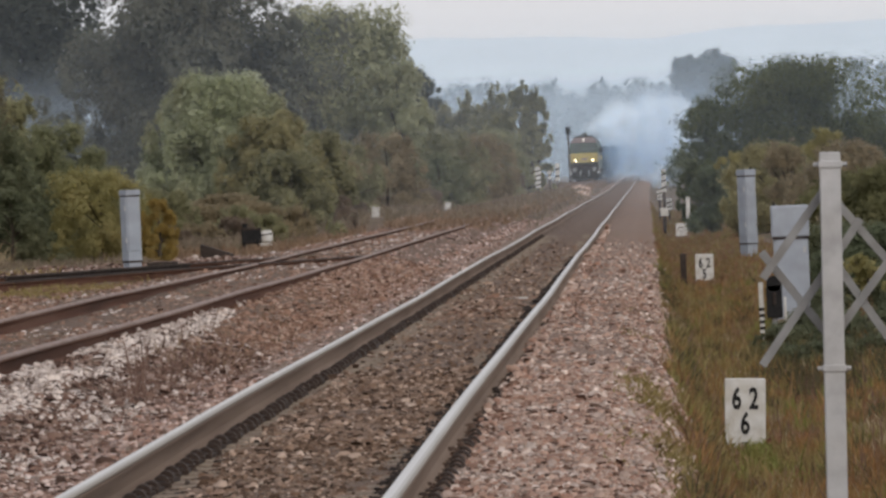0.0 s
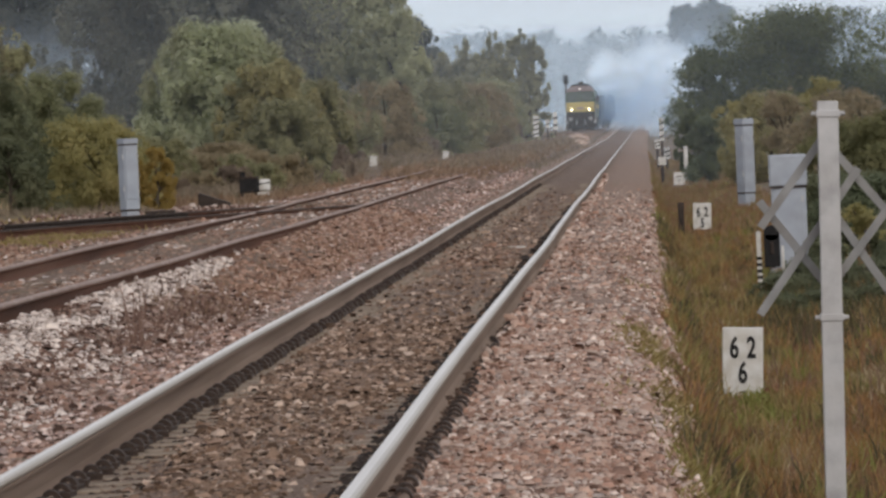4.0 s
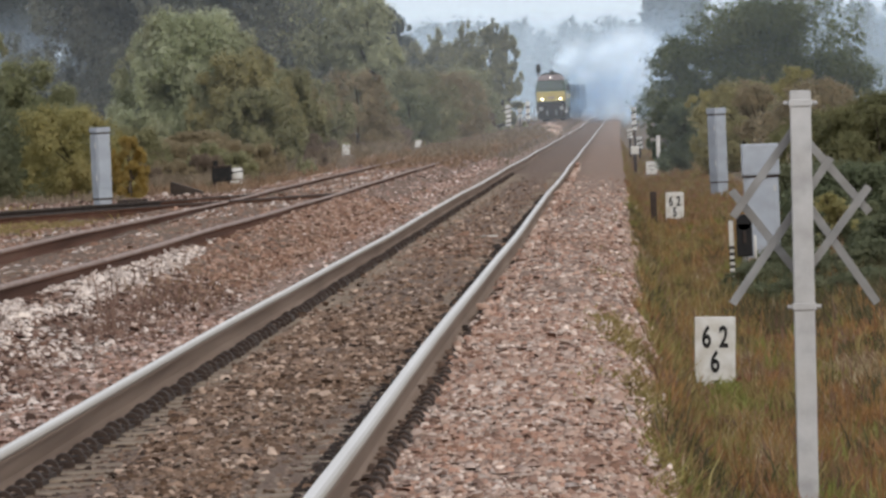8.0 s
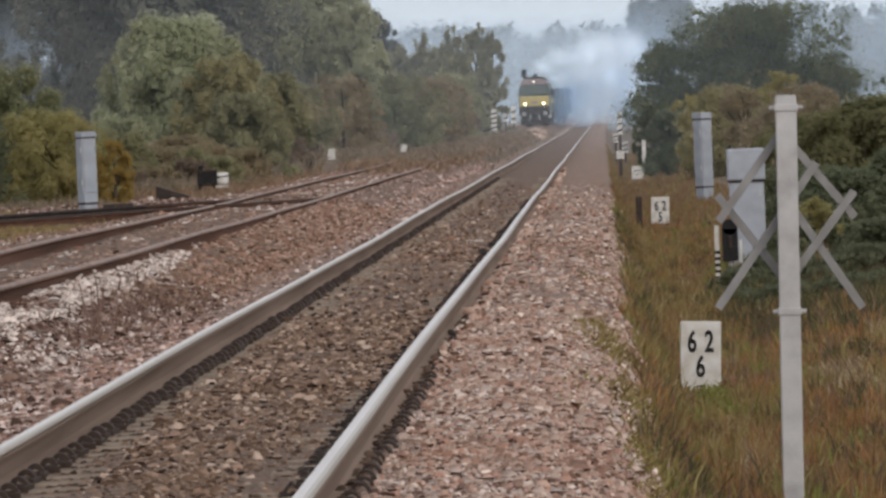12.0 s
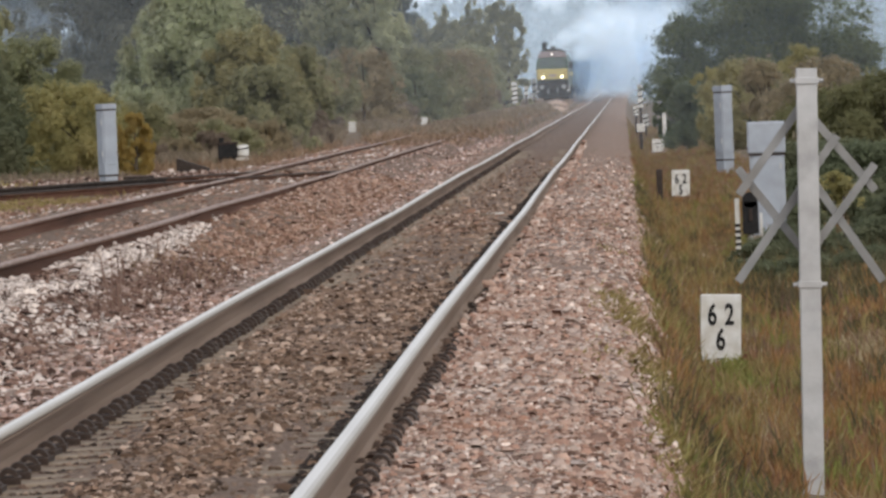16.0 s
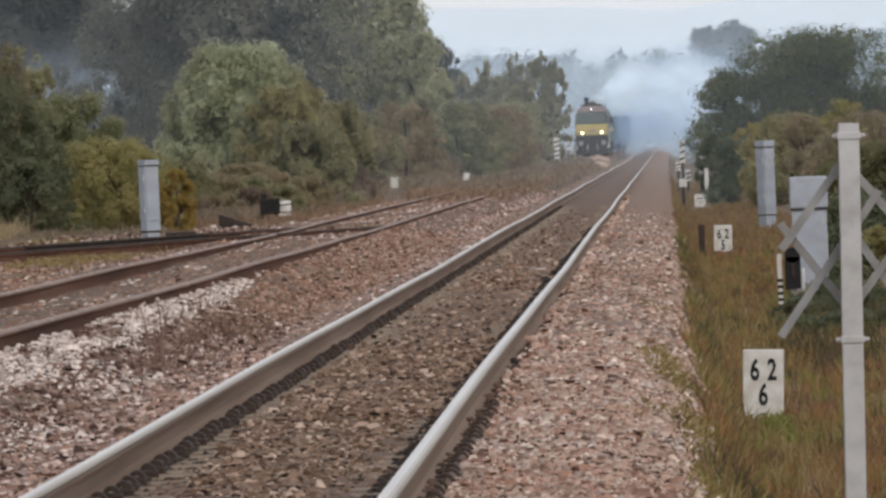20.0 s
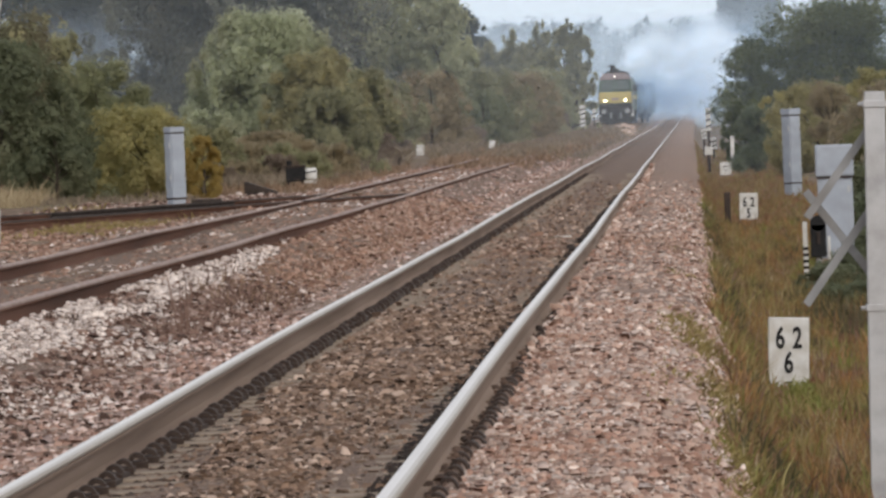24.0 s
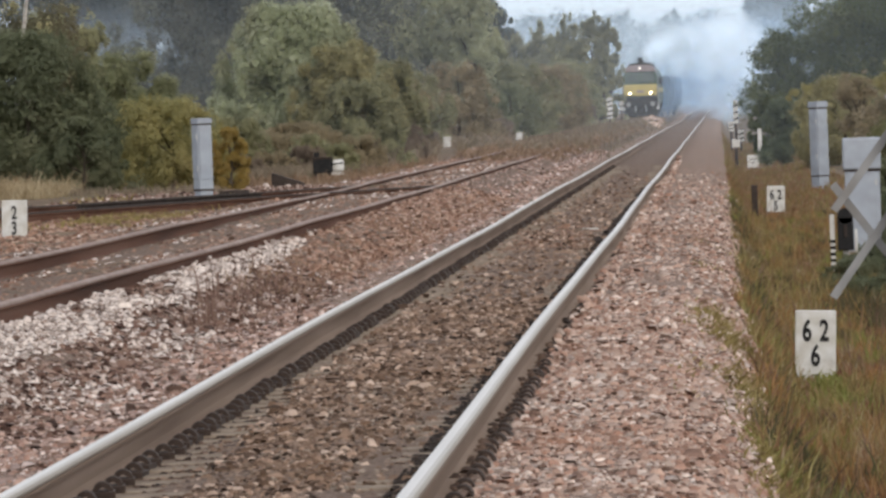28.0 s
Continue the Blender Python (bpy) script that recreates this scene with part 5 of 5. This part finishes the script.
# ---- beside the line, right ----
def lettering(text, size, at, parent, material, depth=0.004):
    c = bpy.data.curves.new("numeral", "FONT")
    c.body, c.size, c.extrude, c.align_x, c.align_y = text, size, depth, "CENTER", "CENTER"
    c.offset = size * 0.026
    tmp = bpy.data.objects.new("numeral", c)
    scene.collection.objects.link(tmp)
    me = bpy.data.meshes.new_from_object(tmp.evaluated_get(bpy.context.evaluated_depsgraph_get()))
    bpy.data.objects.remove(tmp)
    me.materials.clear()
    me.materials.append(material)
    ob = new("numeral", me)
    ob.parent = parent
    ob.location = at
    ob.rotation_euler = (radians(90), 0, 0)
    ob.scale = (0.7, 1.1, 1.0)
    return ob


def marker_stone(x, y, w, h, top, bottom, label, lean=0.0, turn=0.0, bars=0):
    z = ground_at(x, y)
    root = thing("distance_marker", pose(x, y, z, 0, lean, turn), label, "marker stone", "distance markers")
    part("slab", box(-w / 2, w / 2, -0.05, 0.05, -0.3, h, 0.012), M["white"], root)
    s = w * 0.66
    if bars:
        part("painted_mark", box(-w * 0.28, w * 0.28, -0.054, -0.048, h * 0.62, h * 0.68), M["black"], root)
        part("painted_mark", box(-w * 0.14, w * 0.14, -0.054, -0.048, h * 0.36, h * 0.42), M["black"], root)
        return root
    n = len(top)
    for i, ch in enumerate(top):
        lettering(ch, s, ((i - (n - 1) / 2) * w * 0.42, -0.053, h - s * 0.78), root, M["black"])
    lettering(bottom, s, (0, -0.053, h - s * 1.7), root, M["black"])
    part("painted_mark", box(-0.03, 0.03, -0.054, -0.048, h - s * 2.42, h - s * 2.36), M["black"], root)
    return root


marker_stone(0.715, 65, 0.335, 0.57, "62", "6", "white concrete distance marker lettered 62 over 6, in long grass", 2.4)
marker_stone(1.09, 160, 0.365, 0.57, "62", "5", "white concrete distance marker lettered 62 over 5", 1.5)
marker_stone(1.12, 270, 0.38, 0.44, "", "", "small white concrete marker half sunk in grass", 1.0, bars=1)
marker_stone(-8.515, 95, 0.305, 0.45, "2", "3", "white concrete marker lettered 2 over 3 by the turnout", 2.0)


def crossing_sign():
    x, y = 1.023, 44.1
    z = ground_at(x, y)
    root = thing("level_crossing_sign", pose(x, y, z), "back of galvanised double level crossing sign on square post", "road sign")
    h = 1.3816 - z
    post = part("post", box(-0.058, 0.058, -0.058, 0.058, -0.4, h, 0.008), M["galvanised"], root)
    # the post leans a little
    post.location, post.rotation_euler = (-0.047, 0, 0), (0, radians(1.2), 0)
    for bz in (h - 0.07, h - 1.205):
        band = part("band", box(-0.066, 0.066, -0.066, 0.066, bz - 0.02, bz + 0.02, 0.006), M["galvanised"], root, "bolted clamp band")
        band.location, band.rotation_euler = post.location, post.rotation_euler
        for sx in (-1, 1):
            part("bolt", rod((sx * 0.061, -0.02, bz), (sx * 0.094, -0.02, bz), 0.012, 6), M["galvanised"], band)
    k = 44.3 / 60.2
    # ends of the slats, as seen from the railway
    SLATS = [((0.82, -0.2), (1.61, 0.88), 0.13), ((0.85, 0.46), (1.38, 1.16), 0.13), ((0.85, 0.66), (1.32, 0.02), 0.22), ((1.40, 1.06), (1.89, 0.45), 0.2), ((1.40, 0.03), (1.89, 0.65), 0.15), ((1.38, 0.6), (1.92, -0.24), 0.19)]
    for (ax, az), (bx, bz), d in SLATS:
        a = (ax * k - x, d, 1.33 + (az - 1.33) * k - z)
        b = (bx * k - x, d, 1.33 + (bz - 1.33) * k - z)
        part("slat", bar(a, b, 0.046, 0.02), M["slat"], root, "grey metal slat seen from behind")
    part("bracket", box(-0.03, 0.03, 0.06, 0.24, h - 0.5, h - 0.46), M["galvanised"], root)
    part("bracket", box(-0.03, 0.03, 0.06, 0.24, h - 1.0, h - 0.96), M["galvanised"], root)
    return root


crossing_sign()


def cabinet(x, y, w, h, label, plinth=0.16, turn=38.0):
    """A slender square cabinet set cornerwise to the line, with a capped top on a plinth."""
    z = ground_at(x, y)
    a = w / (math.cos(radians(turn)) + math.sin(radians(turn)))
    root = thing("relay_cabinet", pose(x, y, z, 0, 0, turn), label, "cabinet", "relay cabinets")
    part("plinth", box(-a * 0.47, a * 0.47, -a * 0.47, a * 0.47, -0.3, plinth, 0.015), M["grey_paint"], root, "pale plinth")
    part("body", box(-a / 2, a / 2, -a / 2, a / 2, plinth + 0.02, h * 0.915, 0.012), M["grey_paint"], root)
    part("foot_seam", box(-a * 0.505, a * 0.505, -a * 0.505, a * 0.505, plinth, plinth + 0.03), M["clip"], root, "dark seam above the plinth")
    # a dark strip paints the shade below the overhanging cap
    part("shadow_gap", box(-a * 0.49, a * 0.49, -a * 0.49, a * 0.49, h * 0.914, h * 0.93), M["clip"], root, "dark strip for the shade under the cap")
    part("cap", box(-a * 0.54, a * 0.54, -a * 0.54, a * 0.54, h * 0.93, h, 0.015), M["grey_paint"], root)
    for side in (0, 90):
        door = part("door", box(-a * 0.42, a * 0.42, -a / 2 - 0.012, -a / 2 + 0.004, plinth + 0.2, h * 0.89, 0.006), M["grey_paint"], root)
        door.rotation_euler = (0, 0, radians(-side))
        part("hinge", box(0.36 * a, 0.4 * a, -a / 2 - 0.03, -a / 2 - 0.01, h * 0.74, h * 0.8), M["galvanised"], door)
        part("hinge", box(0.36 * a, 0.4 * a, -a / 2 - 0.03, -a / 2 - 0.01, h * 0.34, h * 0.4), M["galvanised"], door)
    return root


cabinet(2.39, 190, 0.45, 2.1, "tall narrow pale grey relay cabinet on a concrete plinth in scrub", plinth=0.3)
cabinet(-8.83, 135, 0.35, 1.36, "tall narrow pale grey relay cabinet beside the turnout", plinth=0.12, turn=30.0)

# wide grey cabinet, half hidden by brambles
root = thing("equipment_cabinet", pose(1.965, 110, ground_at(1.965, 110)), "wide blue-grey metal equipment cabinet among brambles", "cabinet")
gz = -ground_at(1.965, 110)
part("plinth", box(-0.26, 0.26, -0.2, 0.2, -0.3, 0.12, 0.02), M["concrete"], root)
part("body", box(-0.24, 0.24, -0.2, 0.2, 0.12, gz + 0.3, 0.015), M["grey_paint"], root)
part("hood", box(-0.262, 0.262, -0.24, 0.24, gz + 0.3, gz + 0.74, 0.03), M["grey_paint"], root, "deep overhanging hood")
part("door", box(-0.2, 0.2, -0.215, -0.195, 0.2, gz + 0.26, 0.008), M["grey_paint"], root)
# the shadow line under the hood, built as a dark strip
part("drip_edge", box(-0.255, 0.255, -0.232, 0.232, gz + 0.278, gz + 0.298), M["clip"], root, "dark strip for the shadow line under the hood")
for hz in (0.32, gz + 0.08):
    part("hinge", box(0.17, 0.2, -0.232, -0.214, hz, hz + 0.08), M["galvanised"], root)

# track-side telephone in a dark arched housing, with a striped staff beside it
root = thing("telephone_post", pose(1.55, 100, ground_at(1.55, 100)), "black arched track telephone housing on a post", "telephone")
gz = -ground_at(1.55, 100)
bm = box(-0.1, 0.1, -0.1, 0.1, gz - 0.62, gz - 0.19, 0.02)
rod((0, -0.1, gz - 0.19), (0, 0.1, gz - 0.19), 0.1, 18, bm=bm)
part("housing", bm, M["black"], root)
part("post", rod((0, 0, -0.2), (0, 0, gz - 0.6), 0.04, 10), M["galvanised"], root)
part("side_plate", box(0.115, 0.15, -0.03, 0.03, gz - 0.66, gz - 0.36, 0.006), M["white"], root, "narrow white side plate")
part("handset", box(-0.02, 0.02, -0.13, -0.1, gz - 0.45, gz - 0.3, 0.008), M["tar"], root)

staff = thing("striped_staff", pose(1.385, 100, ground_at(1.385, 100)), "slim white staff with black rings", "marker post")
part("staff", box(-0.03, 0.03, -0.02, 0.02, -0.2, 0.84, 0.008), M["white"], staff)
for k in range(6):
    part("ring", box(-0.033, 0.033, -0.023, 0.023, 0.08 + 0.08 * k, 0.12 + 0.08 * k), M["black"], staff)

post = thing("dark_post", pose(0.63, 150, ground_at(0.63, 150)), "short dark tarred post in the grass", "post")
part("stub", box(-0.06, 0.06, -0.06, 0.06, -0.2, -ground_at(0.63, 150) - 0.3, 0.02), M["tar"], post)

post = thing("marker_post", pose(1.43, 280, ground_at(1.43, 280)), "thin leaning white marker post by the bushes", "marker post")
part("stake", box(-0.07, 0.07, -0.04, 0.04, -0.2, -ground_at(1.43, 280) + 0.27, 0.02), M["white"], post)

post = thing("white_topped_post", pose(0.57, 270, ground_at(0.57, 270)), "dark post with a white block on top", "marker post")
gz = -ground_at(0.57, 270)
part("stub", box(-0.06, 0.06, -0.06, 0.06, -0.2, gz - 0.3, 0.01), M["tar"], post)
part("block", box(-0.14, 0.14, -0.1, 0.1, gz - 0.3, gz - 0.02, 0.02), M["white"], post)


def striped_post(x, y, z1, z0, w, label, n=4, slant=0.08):
    """A board with slanting black bars on a thin post."""
    g = ground_at(x, y)
    root = thing("striped_post", pose(x, y, g), label, "marker post", "striped posts")
    part("post", rod((0, 0.04, -0.2), (0, 0.04, z1 - g - 0.05), 0.05, 8), M["tar"], root)
    part("board", box(-w / 2, w / 2, -0.02, 0.02, z0 - g, z1 - g, 0.008), M["white"], root)
    hh = (z1 - z0) / (2 * n + 1)
    for k in range(n):
        zz = z0 - g + hh * (2 * k + 1)
        bm = box(-w / 2 - 0.002, w / 2 + 0.002, -0.024, 0.024, zz, zz + hh * 0.62)
        for v in bm.verts:
            v.co.z += slant * v.co.x / w
        part("black_bar", bm, M["black"], root)
    return root


striped_post(0.72, 330, 1.3, 0.35, 0.2, "white board with slanting black bars beside the line", 3)
striped_post(0.55, 350, 0.35, -0.05, 0.22, "low white board with black bars beside the line", 2)
striped_post(0.95, 345, 0.0, -0.5, 0.25, "low white board with black bars in grass", 2)
striped_post(-6.83, 500, 1.76, 0.42, 0.36, "white post with slanting black bars beside the second track")
striped_post(-6.4, 525, 1.5, 0.95, 0.26, "white post with one thin black bar beside the second track", 1)
striped_post(-7.15, 640, 2.1, 0.7, 0.34, "white post with slanting black bars near the train", 2)

# ---- beside the line, left ----
machine = thing("point_machine", pose(-8.18, 163, ground_at(-8.18, 163)), "black point motor housing with a white lever weight, on a stand", "point machine")
part("housing", box(-0.2, 0.19, -0.2, 0.2, 0.14, 0.45, 0.04), M["black"], machine)
part("lid", box(-0.21, 0.2, -0.21, 0.21, 0.43, 0.47, 0.012), M["clip"], machine)
part("lamp_cap", rod((-0.13, 0, 0.46), (-0.13, 0, 0.57), 0.055, 10), M["black"], machine)
part("lever", rod((0.1, -0.1, 0.3), (0.42, -0.1, 0.34), 0.025, 8), M["black"], machine)
part("weight", box(0.2, 0.43, -0.12, 0.12, 0.17, 0.41, 0.05), M["white"], machine, "white-painted lever weight")
part("stand", box(0.12, 0.42, -0.08, 0.08, 0.08, 0.15, 0.02), M["white"], machine, "pale stand below the weight")
part("stand", box(0.2, 0.32, -0.1, 0.1, -0.02, 0.1, 0.02), M["concrete"], machine)
for lx in (-0.16, 0.14):
    part("leg", box(lx - 0.03, lx + 0.03, -0.15, 0.15, -0.05, 0.15, 0.01), M["tar"], machine)
part("bed_timber", box(-0.5, 0.7, -0.25, 0.25, -0.12, -0.02, 0.02), M["tar"], machine)

ramp = thing("timber_baulk", pose(-8.2, 150, 0), "dark tarred timber ramp lying beside the rails", "timber")
bm = box(-0.3, 0.3, -0.3, 0.3, -0.15, 0.07, 0.01)
for v in bm.verts:
    if v.co.z > 0 and v.co.x < 0:
        v.co.z += 0.2
part("baulk", bm, M["tar"], ramp)
ramp = thing("timber_baulk", pose(-8.42, 136, 0), "dark tarred timber end beside a grey cabinet", "timber")
part("baulk", box(-0.22, 0.3, -0.2, 0.2, -0.15, 0.1, 0.02), M["tar"], ramp)

for sx, sy, w, h in ((-9.84, 286, 0.28, 0.38), (-8.2, 325, 0.26, 0.32)):
    st = thing("white_stone", pose(sx, sy, ground_at(sx, sy), 0, 4), "small white-painted stone among brown weeds", "marker stone", "white stones")
    part("slab", box(-w / 2, w / 2, -0.08, 0.08, -0.2, h, 0.03), M["white"], st)
for sx, sy, w in ((-6.95, 490, 0.5), (-4.35, 520, 1.5), (-3.9, 470, 1.1), (-8.0, 255, 0.5)):
    st = thing("pale_rock", pose(sx, sy, ground_at(sx, sy), 0, 4, 20), "pale heap of stone beside the second track", "rock", "pale rocks")
    bm = bmesh.new()
    bmesh.ops.create_icosphere(bm, subdivisions=3, radius=w / 2)
    for v in bm.verts:
        v.co *= 1 + 0.3 * noise.noise(v.co * 3.0 + Vector((sx, 0, 0)))
        v.co.z *= 0.55
    part("stone", bm, M["heap"], st)

# white plank lying between the rails
plank = thing("pale_plank", pose(-1.6, 94, ground_at(-1.6, 94) + 0.05, 0, 0, 4), "two short pale boards lying between the rails", "plank")
part("board", box(-0.15, 0.02, -0.1, 0.02, 0, 0.016, 0.004), M["concrete"], plank)
part("board", box(-0.06, 0.14, 0.1, 0.22, 0, 0.018, 0.004), M["white"], plank)

# colour light signal beyond the train
sig = thing("railway_signal", pose(-7.15, 742, ground_at(-7.15, 742)), "black colour-light signal on a mast in the smoke", "signal")
gz = ground_at(-7.15, 742)
part("mast", rod((0, 0, -0.3), (0, 0, 4.9 - gz), 0.09, 10), M["clip"], sig)
part("signal_head", box(-0.23, 0.23, -0.15, 0.15, 4.85 - gz, 5.65 - gz, 0.1), M["black"], sig)
part("lamp_hood", rod((0, -0.35, 5.4 - gz), (0, -0.1, 5.4 - gz), 0.13, 12), M["black"], sig)

# ---- sleepers, last ----
sleeper_row(main_track, -1.8975, 0.0, 25.3, 190, 0.6, sleeper_mesh, 190)
bm = box(-1.05, 1.05, -0.11, 0.11, -0.36, -0.19, 0.01)
timber = bpy.data.meshes.new("sleeper")
bm.to_mesh(timber)
bm.free()
timber.materials.append(M["tar"])
sleeper_row(track_2, TRACK_2, 0.19, 58, 170, 0.62, timber, 0)


# ---- single stones of the bed, last ----
def stone_data(material, seed):
    """A broken stone with chipped corners."""
    r = np.random.default_rng(seed)
    bm = bmesh.new()
    bmesh.ops.create_icosphere(bm, subdivisions=1, radius=0.5)
    for v in bm.verts:
        v.co = v.co * r.uniform(0.72, 1.2)
        v.co.x, v.co.y, v.co.z = v.co.x * 1.5, v.co.y * 1.1, v.co.z * 0.8
    me = bpy.data.meshes.new("stone")
    bm.to_mesh(me)
    bm.free()
    me.materials.append(material)
    return me


for bed, x0, x1, kind, seed in ((beds[2], -0.95, 0.05, "loose_pink", 50), (beds[1], -2.1, -1.45, "loose_brown", 80)):
    shapes = [stone_data(M[kind], seed + k) for k in range(8)]
    r = np.random.default_rng(seed)
    for k in range(300):
        x, y = r.uniform(x0, x1), r.uniform(30.0, 44.0)
        ob = new("stone", shapes[k % 8])
        ob.parent = bed
        s = r.uniform(0.018, 0.031)
        ob.location = (x, y, ground_at(x, y) + 0.03 + 0.25 * s)
        ob.rotation_euler = (r.normal(0, 0.3), r.normal(0, 0.3), r.normal(0, 0.7))
        ob.scale = (s, s, s)


# ---- what moves ----
def motions():
    # the train creeps nearer; seconds and the distance of its front
    TRAIN = [(0.0, 708.0), (7.0, 679.0), (14.0, 644.0), (21.0, 609.0), (28.0, 579.5)]

    def on_track(y, back=0.0):
        y = y + back
        dx = float(track_2_x(y + 8) - track_2_x(y)) / 8
        return pose(float(track_2_x(y)), y, track_2_z(y), 0, 0, -math.degrees(math.atan(dx)) - 0.7)

    walk(loco, [(t, on_track(y)) for t, y in TRAIN])
    for k, w in enumerate(wagons):
        walk(w, [(t, pose(float(track_2_x(y)) + 0.25 + 0.55 * k + 0.12 * k * k, y + 18.2 + 13.8 * k, track_2_z(y + 20), 0, 0, -1.6 - 0.9 * k)) for t, y in TRAIN])
    walk(plume, [(t, pose(float(track_2_x(y)), y, track_2_z(y))) for t, y in TRAIN])
    for ob, px, py, pz, k in puffs:
        g = 0.35 if k < 3 else 0.8
        walk(ob, [(t, pose(px + g * math.sin(t / 3.1 + k), py, pz + g * 0.6 * math.sin(t / 4.3 + 2.2 * k), 7 * t * (1 if k % 2 else -1), 5 * t, 4 * t)) for t in (0.0, 3.5, 7.0, 10.5, 14.0, 17.5, 21.0, 24.5, 28.0)])


motions()
